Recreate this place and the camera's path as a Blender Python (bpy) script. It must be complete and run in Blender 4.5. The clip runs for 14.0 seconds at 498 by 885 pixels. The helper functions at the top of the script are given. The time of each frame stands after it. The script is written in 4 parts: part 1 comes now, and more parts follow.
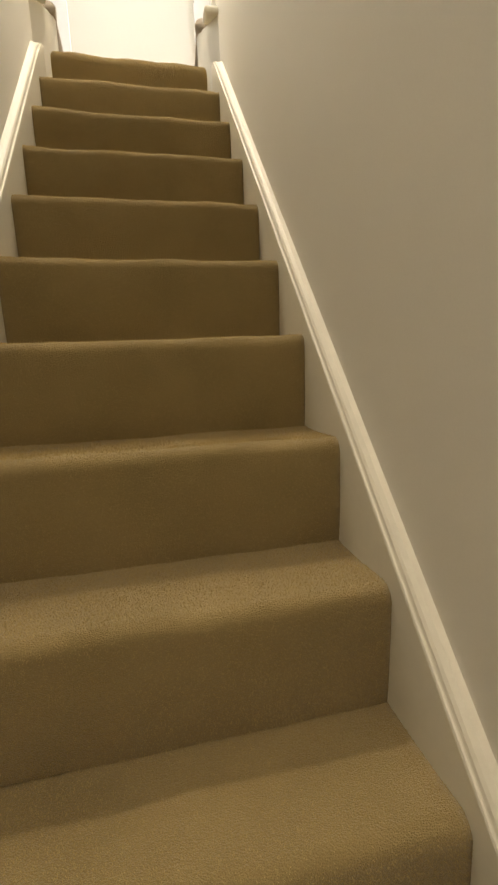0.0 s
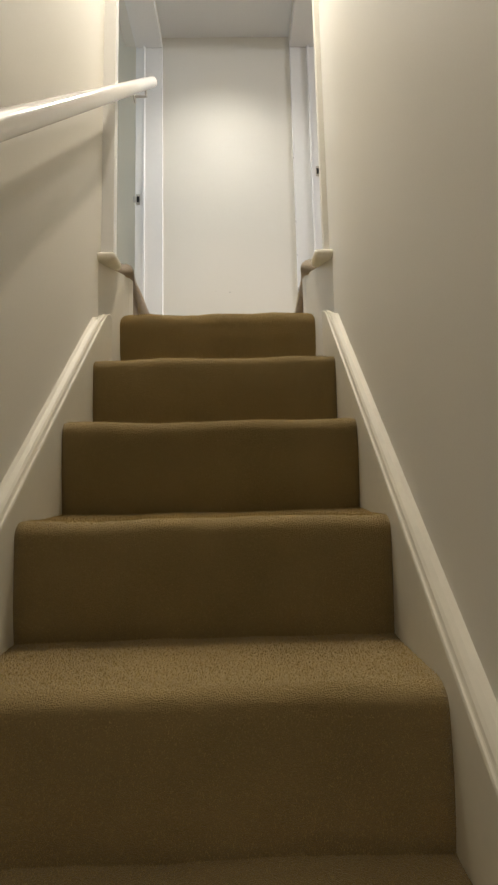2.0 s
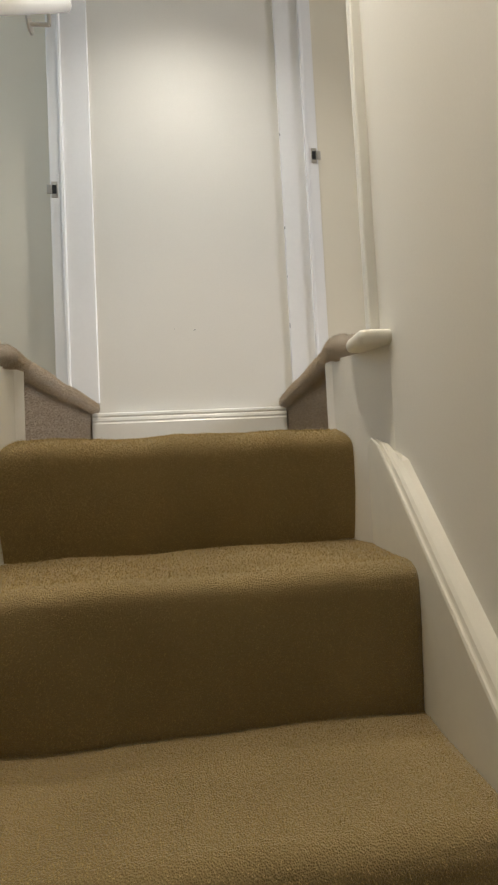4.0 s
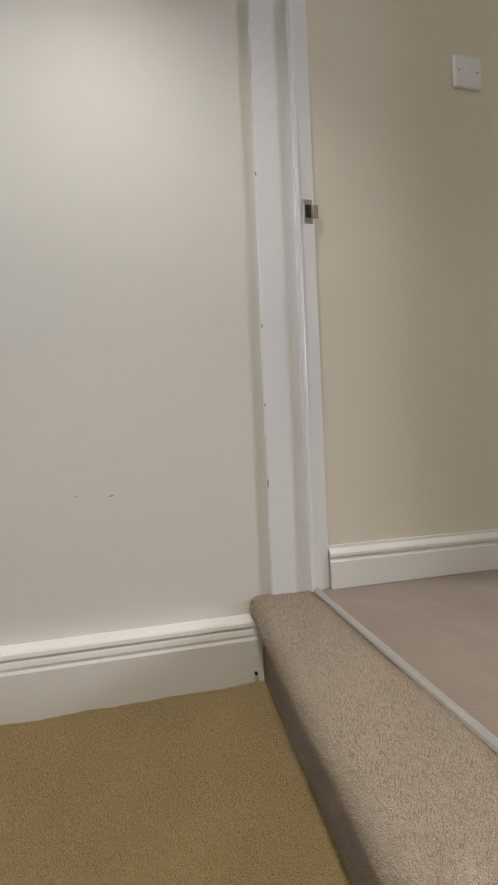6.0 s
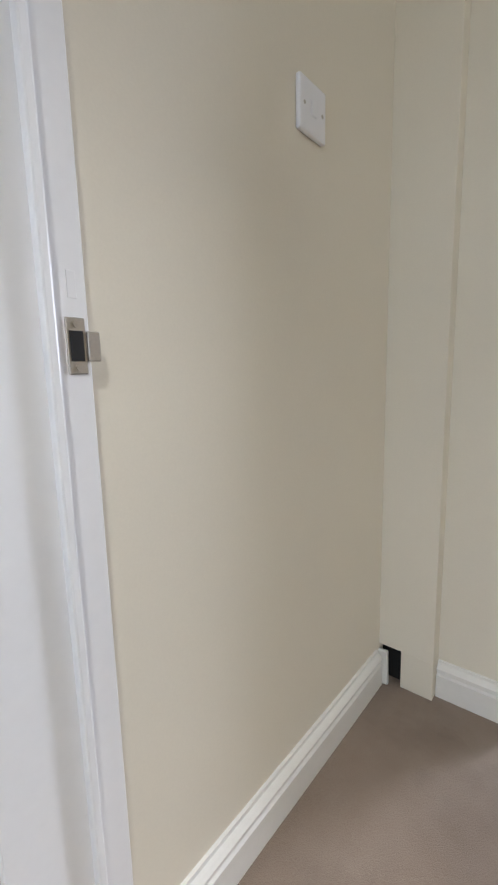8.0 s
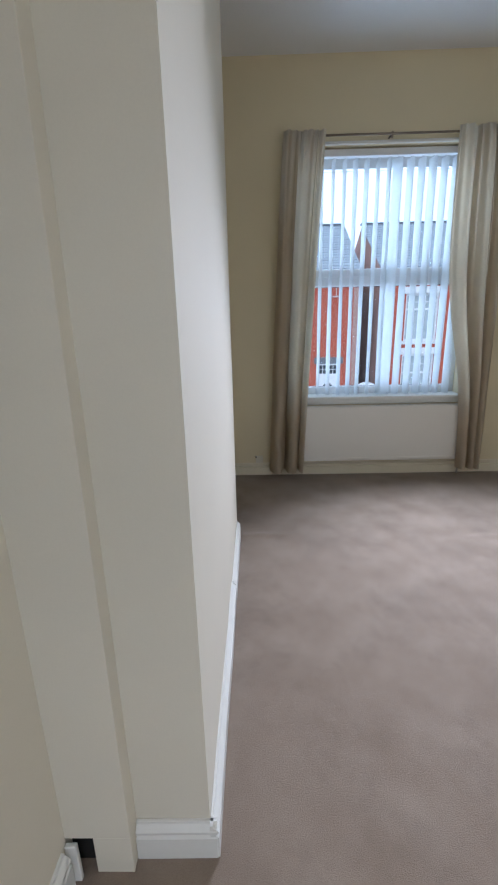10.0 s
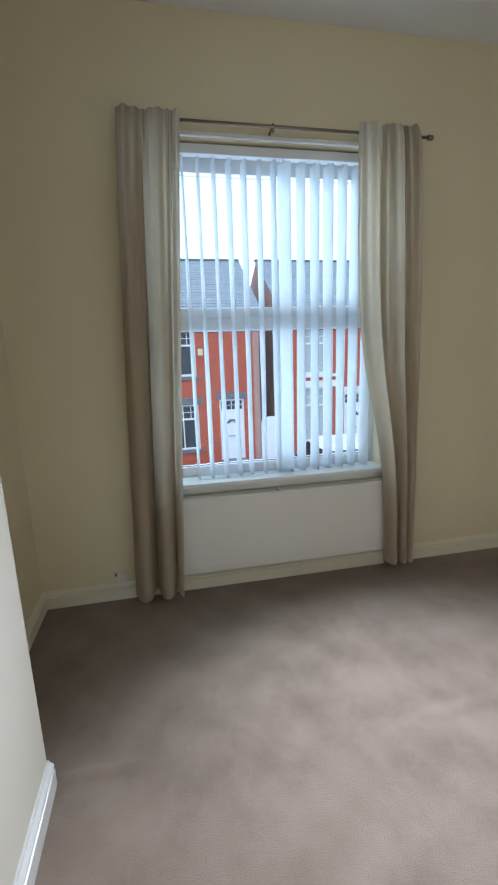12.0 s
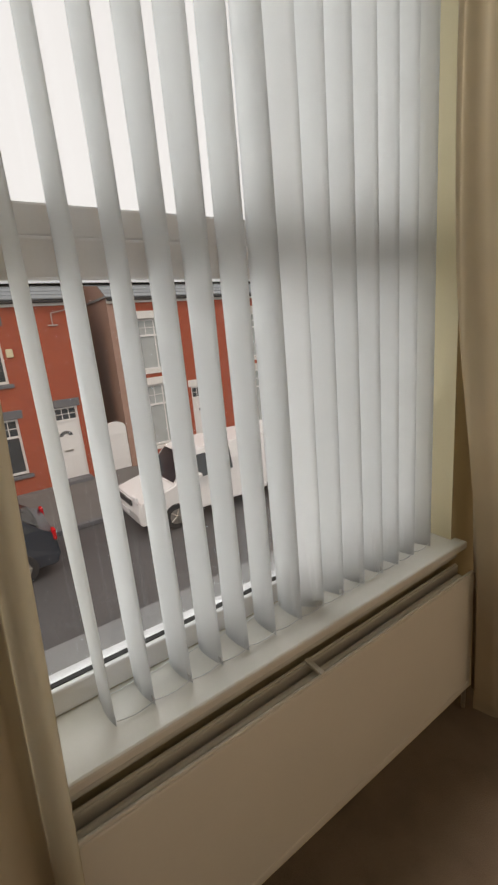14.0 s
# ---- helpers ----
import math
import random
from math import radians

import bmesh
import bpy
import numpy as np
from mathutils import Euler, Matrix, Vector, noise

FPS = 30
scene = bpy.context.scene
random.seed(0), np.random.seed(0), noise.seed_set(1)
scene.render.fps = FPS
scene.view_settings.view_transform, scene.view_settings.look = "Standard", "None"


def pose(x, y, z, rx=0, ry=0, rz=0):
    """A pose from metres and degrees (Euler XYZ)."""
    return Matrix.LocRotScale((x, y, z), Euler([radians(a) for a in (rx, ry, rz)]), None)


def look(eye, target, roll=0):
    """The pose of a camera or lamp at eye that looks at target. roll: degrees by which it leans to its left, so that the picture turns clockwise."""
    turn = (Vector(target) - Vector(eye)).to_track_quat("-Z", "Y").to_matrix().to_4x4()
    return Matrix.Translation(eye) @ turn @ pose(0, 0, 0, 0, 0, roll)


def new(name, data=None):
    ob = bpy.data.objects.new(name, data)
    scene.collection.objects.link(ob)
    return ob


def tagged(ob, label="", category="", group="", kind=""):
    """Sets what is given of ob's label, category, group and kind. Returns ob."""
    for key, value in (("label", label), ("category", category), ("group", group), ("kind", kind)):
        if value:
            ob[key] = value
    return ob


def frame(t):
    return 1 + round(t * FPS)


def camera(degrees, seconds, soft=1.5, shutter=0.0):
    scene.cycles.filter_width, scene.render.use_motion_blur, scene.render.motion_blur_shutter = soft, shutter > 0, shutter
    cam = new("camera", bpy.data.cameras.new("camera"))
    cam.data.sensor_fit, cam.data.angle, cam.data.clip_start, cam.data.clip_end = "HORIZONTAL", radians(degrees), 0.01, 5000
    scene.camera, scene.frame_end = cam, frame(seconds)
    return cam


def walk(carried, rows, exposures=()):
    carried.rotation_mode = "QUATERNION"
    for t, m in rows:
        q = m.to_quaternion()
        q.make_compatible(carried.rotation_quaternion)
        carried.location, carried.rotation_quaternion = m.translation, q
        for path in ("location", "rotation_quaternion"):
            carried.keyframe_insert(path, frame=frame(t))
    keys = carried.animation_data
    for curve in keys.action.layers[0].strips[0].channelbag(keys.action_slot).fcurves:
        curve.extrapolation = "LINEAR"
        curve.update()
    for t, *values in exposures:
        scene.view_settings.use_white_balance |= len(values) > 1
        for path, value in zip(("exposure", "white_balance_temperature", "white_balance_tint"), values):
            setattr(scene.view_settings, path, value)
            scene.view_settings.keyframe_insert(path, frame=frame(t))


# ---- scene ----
cam = camera(61.0, 14.0, soft=2.2)
PATH = [
    (0, (0.02, -2.081, -1.356), (0.394, -0.3, -1.65), -2.5),
    (0.5, (0.084, -1.795, -1.152), (0.113, 0.047, -1.174), -3),
    (1, (0.089, -1.608, -0.924), (0.165, 0.23, -0.805), -2.2),
    (1.5, (0.08, -1.507, -0.762), (0.159, 0.324, -0.563), -1.6),
    (2, (0.09, -1.349, -0.579), (0.119, 0.485, -0.39), -1.3),
    (2.5, (0.047, -1.218, -0.448), (0.141, 0.61, -0.24), -1.2),
    (4.8, (0.092, -0.525, 0.173), (0.327, 1.302, 0.194), -2.9),
    (5, (0.112, -0.469, 0.229), (0.366, 1.356, 0.266), -2.8),
    (5.5, (0.127, -0.385, 0.387), (0.431, 1.432, 0.404), -2.9),
    (6, (0.134, -0.197, 0.543), (0.546, 1.599, 0.557), -2.3),
    (6.5, (0.103, -0.038, 0.7), (0.693, 1.708, 0.658), -1.7),
    (7, (0.177, 0.064, 0.853), (0.896, 1.76, 0.79), -2.4),
    (7.5, (0.241, 0.151, 0.965), (1.126, 1.764, 0.845), -4.6),
    (8, (0.296, 0.342, 1.082), (1.683, 1.522, 0.795), -1.4),
    (8.5, (0.41, 0.337, 1.147), (1.987, 1.226, 0.802), -1.1),
    (9, (0.492, 0.345, 1.288), (2.196, 0.919, 0.882), -2.9),
    (9.2, (0.519, 0.364, 1.31), (2.26, 0.791, 0.881), -2.6),
    (11.3, (1.347, 0.169, 1.600), (3.262, -0.150, 1.121), -1.9),
    (11.5, (1.472, 0.125, 1.599), (3.386, -0.25, 1.155), -2.1),
    (12, (1.788, 0.007, 1.573), (3.706, -0.375, 1.155), -1.9),
    (12.5, (2.197, 0.001, 1.577), (4.113, -0.413, 1.181), -1.8),
    (13, (2.679, -0.011, 1.589), (4.577, -0.46, 1.145), -2.8),
    (13.5, (3.043, 0.008, 1.554), (4.874, -0.665, 1.112), -3.3),
    (14, (3.433, -0.062, 1.577), (5.051, -1.127, 1.08), -5.2),
]
EXPOSURES = [(0.0, 0.6, 7050, 10), (1.0, 0.35, 6900, 12), (1.5, 0.0, 6700, 11), (2.5, -0.32, 6500, 10), (5.0, -0.42, 6350, 12), (6.5, -0.78, 6100, 14), (7.5, -0.35, 5850, 12), (8.1, -0.22, 5700, 14), (9.2, -0.5, 5450, 16), (11.5, -0.48, 5450, 10), (12.5, -0.5, 6150, 11), (13.3, -0.92, 8800, 23), (14.0, -1.25, 8700, 22)]
UNIT = 1.085                 # metres to one unit of the plan
walk(cam, [(t, look(Vector(eye) * UNIT, Vector(target) * UNIT, roll)) for t, eye, target, roll in PATH], EXPOSURES)
SKY, SKYLIGHT, BACKLIGHT = 0.14, 60.0, 38.0

# world, sun, large lights
world = bpy.data.worlds.new("overcast_sky")
scene.world = world
world.use_nodes = True
wn = world.node_tree.nodes
sky = wn.new("ShaderNodeTexSky")
sky.sky_type = "NISHITA"
sky.sun_disc = False
sky.sun_elevation, sky.sun_rotation = radians(48), radians(200)
sky.dust_density = 6.0
sky.air_density = 1.0
soft = wn.new("ShaderNodeMixRGB")
soft.inputs[0].default_value = 0.8
soft.inputs[2].default_value = (15.8, 19.2, 22.2, 1)
world.node_tree.links.new(sky.outputs[0], soft.inputs[1])
world.node_tree.links.new(soft.outputs[0], wn["Background"].inputs["Color"])
wn["Background"].inputs["Strength"].default_value = SKY


def lamp(name, kind, power, colour, m, **settings):
    data = bpy.data.lights.new(name, kind)
    data.energy, data.color = power * (1 if kind == "SUN" else UNIT ** 2), colour
    if "size" in settings:
        data.shape, data.size, data.size_y = "RECTANGLE", settings["size"][0] * UNIT, settings["size"][1] * UNIT
    if "radius" in settings:
        data.shadow_soft_size = settings["radius"]
    if "cone" in settings:
        data.spot_size, data.spot_blend = radians(settings["cone"]), settings["blend"]
    if "spread" in settings:
        data.spread = radians(settings["spread"])
    if "angle" in settings:
        data.angle = radians(settings["angle"])
    ob = new(name, data)
    ob.matrix_world = Matrix.Translation(m.translation * (UNIT - 1)) @ m
    return ob


lamp("sun", "SUN", 1.5, (1, 0.97, 0.93), look((0, 0, 20), (6, -5, 12)), angle=20)
# bedroom skylight, added: one lamp in the room before the blind, one behind it
lamp("window_skylight", "AREA", SKYLIGHT, (0.97, 0.97, 1.0), look((3.95, -0.66, 1.66), (2.95, -0.82, 1.22)), size=(0.6, 0.66), spread=120)
lamp("window_backlight", "AREA", BACKLIGHT, (0.66, 0.85, 1.0), look((4.312, -0.66, 1.71), (0, -0.66, 1.71)), size=(1.17, 1.6))
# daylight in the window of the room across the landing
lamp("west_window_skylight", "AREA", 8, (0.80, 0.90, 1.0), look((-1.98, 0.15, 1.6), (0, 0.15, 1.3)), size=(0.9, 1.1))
WARM = (1.0, 0.89, 0.72)
lamp("landing_downlight_lamp", "SPOT", 46, (1.0, 0.95, 0.86), look((0.02, 0.27, 1.935), (0.02, 0.27, 0)), cone=126, blend=1.0, radius=0.025)
lamp("stair_downlight_lamp", "SPOT", 106, WARM, look((0.02, -0.30, 1.935), (0.02, -0.30, -2)), cone=96, blend=1.0, radius=0.025)
lamp("stair_downlight_lamp", "SPOT", 62, WARM, look((0.02, -1.95, 1.935), (0.02, -1.95, -2)), cone=68, blend=1.0, radius=0.025)
lamp("hall_downlight_lamp", "SPOT", 11, WARM, look((-0.18, -2.95, -0.475), (-0.18, -2.95, -2)), cone=165, blend=0.6, radius=0.025)


# materials
def material(name, colour, rough=0.6, metal=0.0, vary=0.12, scale=6.0, fine=180.0, bump=0.15, depth=0.002, tint=None, stain=0.0):
    """Principled surface with broad and fine variation of colour and a fine relief."""
    m = bpy.data.materials.new(name)
    m.use_nodes = True
    n, link = m.node_tree.nodes, m.node_tree.links.new
    b = n["Principled BSDF"]
    b.inputs["Roughness"].default_value, b.inputs["Metallic"].default_value = rough, metal
    pos = n.new("ShaderNodeTexCoord")
    big, small = n.new("ShaderNodeTexNoise"), n.new("ShaderNodeTexNoise")
    big.inputs["Scale"].default_value, big.inputs["Detail"].default_value = scale, 4
    small.inputs["Scale"].default_value, small.inputs["Detail"].default_value = fine, 3
    for t in (big, small):
        link(pos.outputs["Object"], t.inputs["Vector"])
    ramp = n.new("ShaderNodeValToRGB")
    lo = [c * (1 - vary) for c in colour]
    hi = [min(1, c * (1 + vary)) for c in (tint or colour)]
    ramp.color_ramp.elements[0].position, ramp.color_ramp.elements[1].position = 0.3, 0.7
    ramp.color_ramp.elements[0].color, ramp.color_ramp.elements[1].color = (*lo, 1), (*hi, 1)
    mix = n.new("ShaderNodeMath")
    mix.operation = "MULTIPLY_ADD"
    link(small.outputs["Fac"], mix.inputs[0])
    mix.inputs[1].default_value = 0.45
    half = n.new("ShaderNodeMath")
    half.operation = "MULTIPLY"
    half.inputs[1].default_value = 0.55
    link(big.outputs["Fac"], half.inputs[0])
    link(half.outputs[0], mix.inputs[2])
    link(mix.outputs[0], ramp.inputs["Fac"])
    colour_out = ramp.outputs["Color"]
    if stain:
        patch = n.new("ShaderNodeTexNoise")
        patch.inputs["Scale"].default_value, patch.inputs["Detail"].default_value, patch.inputs["Roughness"].default_value = 2.6, 10, 0.68
        link(pos.outputs["Object"], patch.inputs["Vector"])
        edge = n.new("ShaderNodeValToRGB")
        edge.color_ramp.elements[0].position, edge.color_ramp.elements[1].position = 0.46, 0.68
        edge.color_ramp.elements[0].color, edge.color_ramp.elements[1].color = (1, 1, 1, 1), (1 - stain, 1 - stain, 1 - stain, 1)
        link(patch.outputs["Fac"], edge.inputs["Fac"])
        mul = n.new("ShaderNodeMixRGB")
        mul.blend_type = "MULTIPLY"
        mul.inputs[0].default_value = 1
        link(colour_out, mul.inputs[1])
        link(edge.outputs["Color"], mul.inputs[2])
        colour_out = mul.outputs["Color"]
    link(colour_out, b.inputs["Base Color"])
    rel = n.new("ShaderNodeBump")
    rel.inputs["Strength"].default_value, rel.inputs["Distance"].default_value = bump, depth
    link(small.outputs["Fac"], rel.inputs["Height"])
    link(rel.outputs["Normal"], b.inputs["Normal"])
    return m


def per_piece(m, spread):
    """Varies a material's brightness from piece to piece."""
    n, link = m.node_tree.nodes, m.node_tree.links.new
    b = n["Principled BSDF"]
    src = b.inputs["Base Color"].links[0].from_socket
    info, hsv, rng = n.new("ShaderNodeObjectInfo"), n.new("ShaderNodeHueSaturation"), n.new("ShaderNodeMapRange")
    rng.inputs["To Min"].default_value, rng.inputs["To Max"].default_value = 1 - spread, 1 + spread
    link(info.outputs["Random"], rng.inputs["Value"])
    link(rng.outputs["Result"], hsv.inputs["Value"])
    link(src, hsv.inputs["Color"])
    link(hsv.outputs["Color"], b.inputs["Base Color"])
    return m


def glass(name, colour=(1, 1, 1)):
    m = bpy.data.materials.new(name)
    m.use_nodes = True
    n, link = m.node_tree.nodes, m.node_tree.links.new
    clear, shine, mix = n.new("ShaderNodeBsdfTransparent"), n.new("ShaderNodeBsdfGlossy"), n.new("ShaderNodeMixShader")
    clear.inputs["Color"].default_value = (*colour, 1)
    shine.inputs["Roughness"].default_value = 0.02
    fres = n.new("ShaderNodeFresnel")
    fres.inputs["IOR"].default_value = 1.35
    link(fres.outputs[0], mix.inputs[0])
    link(clear.outputs[0], mix.inputs[1])
    link(shine.outputs[0], mix.inputs[2])
    link(mix.outputs[0], n["Material Output"].inputs["Surface"])
    return m


def cloth(name, colour, through_light=0.25, weave=900):
    """Fabric that lets some light through."""
    m = material(name, colour, 0.9, vary=0.06, scale=9, fine=weave, bump=0.25, depth=0.0006)
    n, link = m.node_tree.nodes, m.node_tree.links.new
    b = n["Principled BSDF"]
    thin, mix = n.new("ShaderNodeBsdfTranslucent"), n.new("ShaderNodeMixShader")
    thin.inputs["Color"].default_value = (*colour, 1)
    mix.inputs[0].default_value = through_light
    link(b.outputs[0], mix.inputs[1])
    link(thin.outputs[0], mix.inputs[2])
    link(mix.outputs[0], n["Material Output"].inputs["Surface"])
    return m


def carpet(name, dark, light, tuft, depth, stain=0.0):
    """Cut-pile carpet: tufts as cells, with trodden patches."""
    m = material(name, dark, 0.97, vary=0.1, scale=5, fine=tuft, bump=0.0, stain=stain)
    n, link = m.node_tree.nodes, m.node_tree.links.new
    b = n["Principled BSDF"]
    b.inputs["Specular IOR Level"].default_value = 0.1
    b.inputs["Sheen Weight"].default_value = 0.25
    b.inputs["Sheen Roughness"].default_value = 0.5
    ramp = n["Color Ramp"]
    ramp.color_ramp.elements[0].color, ramp.color_ramp.elements[1].color = (*dark, 1), (*light, 1)
    ramp.color_ramp.elements[0].position, ramp.color_ramp.elements[1].position = 0.33, 0.67
    pos = n["Texture Coordinate"]
    cell, fuzz, add = n.new("ShaderNodeTexVoronoi"), n.new("ShaderNodeTexNoise"), n.new("ShaderNodeMath")
    cell.inputs["Scale"].default_value = tuft
    fuzz.inputs["Scale"].default_value, fuzz.inputs["Detail"].default_value = tuft * 0.35, 5
    link(pos.outputs["Object"], cell.inputs["Vector"])
    link(pos.outputs["Object"], fuzz.inputs["Vector"])
    link(cell.outputs["Distance"], add.inputs[0])
    link(fuzz.outputs["Fac"], add.inputs[1])
    rel = n["Bump"]
    rel.inputs["Strength"].default_value, rel.inputs["Distance"].default_value = 0.8, depth
    link(add.outputs[0], rel.inputs["Height"])
    return m


def glow(name, colour, strength):
    m = bpy.data.materials.new(name)
    m.use_nodes = True
    b = m.node_tree.nodes["Principled BSDF"]
    b.inputs["Emission Color"].default_value, b.inputs["Emission Strength"].default_value = (*colour, 1), strength
    return m


# the magnolia paint with warm lamplight put into its colour, for window-side walls
WARMLITWALL = material("warm_lit_magnolia_emulsion", (0.74, 0.65, 0.44), 0.85, vary=0.03, scale=2.5, fine=260, bump=0.06, depth=0.001)
WALL = material("magnolia_emulsion", (0.755, 0.705, 0.585), 0.85, vary=0.025, scale=2.5, fine=260, bump=0.06, depth=0.001)
STAIRWALL = material("off_white_silk_emulsion", (0.74, 0.72, 0.665), 0.6, vary=0.025, scale=2.0, fine=240, bump=0.07, depth=0.0012)
CEIL = material("white_ceiling_paint", (0.80, 0.81, 0.82), 0.8, vary=0.02, scale=2, fine=120, bump=0.08)
GLOSS = material("white_gloss_paint", (0.80, 0.79, 0.74), 0.28, vary=0.02, scale=5, fine=60, bump=0.10, depth=0.0015)
CREAM = material("cream_eggshell_paint", (0.75, 0.72, 0.63), 0.45, vary=0.03, scale=5, fine=50, bump=0.12, depth=0.0015)
CREAMWOOD = material("cream_skirting_paint", (0.77, 0.71, 0.55), 0.4, vary=0.03, scale=5, fine=60, bump=0.10, depth=0.0015)
JAMB = material("white_satin_paint", (0.80, 0.80, 0.80), 0.35, vary=0.02, scale=4, fine=70, bump=0.08, depth=0.0012)
STAIRCARPET = carpet("tan_stair_carpet", (0.27, 0.200, 0.088), (0.38, 0.285, 0.132), 520, 0.0025)
ROOMCARPET = carpet("taupe_room_carpet", (0.225, 0.168, 0.122), (0.32, 0.252, 0.196), 520, 0.0012, stain=0.24)
PLASTIC = material("white_plastic", (0.82, 0.82, 0.84), 0.3, vary=0.01, bump=0.02)
PVC = material("white_window_frame", (0.80, 0.81, 0.82), 0.35, vary=0.02, bump=0.03)
STEEL = material("worn_steel", (0.55, 0.52, 0.48), 0.35, metal=1.0, vary=0.1, fine=300)
BLACK = material("dark_recess", (0.012, 0.011, 0.010), 0.8, vary=0.2)
BRASS = material("bronze_rail", (0.25, 0.20, 0.15), 0.4, metal=0.8, vary=0.1)
CURTAIN = cloth("stone_curtain_cloth", (0.70, 0.615, 0.48), 0.36)
BLIND = cloth("white_blind_cloth", (0.82, 0.83, 0.83), 0.50, 700)
RADPAINT = material("white_radiator_enamel", (0.78, 0.75, 0.68), 0.32, vary=0.015, fine=90, bump=0.04)
PANE = glass("window_glass")
LAMPGLOW = glow("lamp_glow", (1.0, 0.85, 0.62), 60.0)
STONEGREY = material("grey_scuff", (0.28, 0.28, 0.28), 0.8)
BAR = material("aluminium_bar", (0.50, 0.48, 0.45), 0.5, metal=0.6, vary=0.08, fine=120)


# building helpers
def link_mesh(name, bm, mat, parent=None, label="", smooth=False):
    me = bpy.data.meshes.new(name)
    if smooth:
        for f in bm.faces:
            f.smooth = True
    bm.transform(Matrix.Scale(UNIT, 4))
    bm.to_mesh(me)
    bm.free()
    for one in mat if isinstance(mat, (list, tuple)) else [mat]:
        me.materials.append(one)
    ob = new(name, me)
    if parent:
        ob.parent = parent
        ob.matrix_parent_inverse = parent.matrix_world.inverted()
    return tagged(ob, label)


def part(name, bm, mat, parent, label="", smooth=False):
    return link_mesh(name, bm, mat, parent, label, smooth)


def base(name, x, y, z, label, category, group="", kind=""):
    ob = new(name)
    ob.matrix_world = pose(x * UNIT, y * UNIT, z * UNIT)
    ob.empty_display_size = 0.1
    return tagged(ob, label, category, group, kind)


def box(bm, lo, hi, bevel=0.0, segments=1):
    geo = bmesh.ops.create_cube(bm, size=1)["verts"]
    for v in geo:
        v.co = Vector([lo[i] + (v.co[i] + 0.5) * (hi[i] - lo[i]) for i in range(3)])
    if bevel:
        edges = list({e for v in geo for e in v.link_edges})
        bmesh.ops.bevel(bm, geom=edges, offset=bevel, segments=segments, profile=0.5, affect="EDGES")
    return bm


def boxes(*items, bevel=0.0, segments=1):
    bm = bmesh.new()
    for lo, hi in items:
        box(bm, lo, hi, bevel, segments)
    return bm


def tube(bm, a, b, r, sides=12, r2=None):
    a, b = Vector(a), Vector(b)
    m = Matrix.Translation((a + b) / 2) @ (b - a).to_track_quat("Z", "Y").to_matrix().to_4x4()
    bmesh.ops.create_cone(bm, cap_ends=True, segments=sides, radius1=r, radius2=r if r2 is None else r2, depth=(b - a).length, matrix=m)
    return bm


def extrude(bm, profile, place, lengths):
    """Sweeps an outline (u, v) along steps; place(u, v, s) gives the point."""
    rings = [[bm.verts.new(place(u, v, s)) for u, v in profile] for s in lengths]
    n = len(profile)
    for a, b in zip(rings, rings[1:]):
        for i in range(n):
            bm.faces.new((a[i], a[(i + 1) % n], b[(i + 1) % n], b[i]))
    bm.faces.new(rings[0][::-1])
    bm.faces.new(rings[-1])
    bmesh.ops.recalc_face_normals(bm, faces=bm.faces)
    return bm


SKIRT = [(0, 0), (0.021, 0), (0.021, 0.066), (0.014, 0.070), (0.014, 0.075), (0.020, 0.079), (0.020, 0.086), (0.014, 0.092), (0.008, 0.097), (0.007, 0.104), (0, 0.104)]


def skirting(name, start, end, z, out, mat=None, label="white gloss skirting board with a moulded top edge"):
    """A moulded skirting board from start to end along a wall; out: the way off the wall."""
    s, e, o = Vector(start), Vector(end), Vector(out)
    bm = bmesh.new()
    n = max(2, int((e - s).length / 0.25) + 1)

    def place(u, v, t):
        p = s + (e - s) * t + o * (u + 0.0012 * math.sin(9 * t + s.x))
        return (p.x, p.y, z + v)

    extrude(bm, SKIRT, place, [i / (n - 1) for i in range(n)])
    return tagged(link_mesh(name, bm, mat or GLOSS), label, "skirting board", kind="structure")


def wall(name, *items, mat=None, label="", category="wall"):
    return tagged(link_mesh(name, boxes(*items), mat or WALL), label, category, kind="structure")


# plan
R, G = 0.212, 0.19           # rise and going of the stairs
XL, XR = -0.323, 0.357       # ends of the treads
WL, WR = -0.352, 0.388       # stair walls
FLOOR = 0.181                # bedroom floor above the landing
TOP = 1.95                   # ceiling over stairs and landing
ROOF = 3.16                  # bedroom ceiling
STEPS = 13
HALL = -R * STEPS
YB = -G * STEPS
WX = 4.15                    # window wall
WY0, WY1 = -1.31, -0.01      # window opening
WZ0, WZ1 = 0.840, 2.62
OUT = 4.46                   # outer face of the front wall
ROAD = -2.95

# ---- structure: stairs and landing ----
wall("wall_stair_east", ((WR, YB - 1.0, HALL - 0.1), (0.55, -0.03, TOP)), ((WR + 0.02, -0.03, 0.1), (0.55, 0.80, FLOOR - 0.012)), ((0.40, -0.03, 1.90), (0.55, 0.80, TOP)),
     mat=STAIRWALL, label="off-white painted stair wall with a silk sheen")
wall("wall_stair_west", ((-0.52, YB - 1.0, HALL - 0.1), (WL, -0.03, TOP)), ((-0.52, -0.03, 0.1), (WL - 0.02, 0.80, FLOOR - 0.012)), ((-0.52, -0.03, 1.90), (-0.315, 0.80, TOP)),
     mat=STAIRWALL, label="off-white painted stair wall under the handrail")
wall("wall_landing", ((-0.45, 0.797, -0.1), (0.55, 0.95, ROOF)), mat=STAIRWALL, label="off-white painted end wall of the landing")
wall("wall_hall_end", ((-0.52, YB - 1.12, HALL - 0.1), (0.55, YB - 1.0, TOP)), mat=STAIRWALL, label="plain off-white wall at the stair foot")
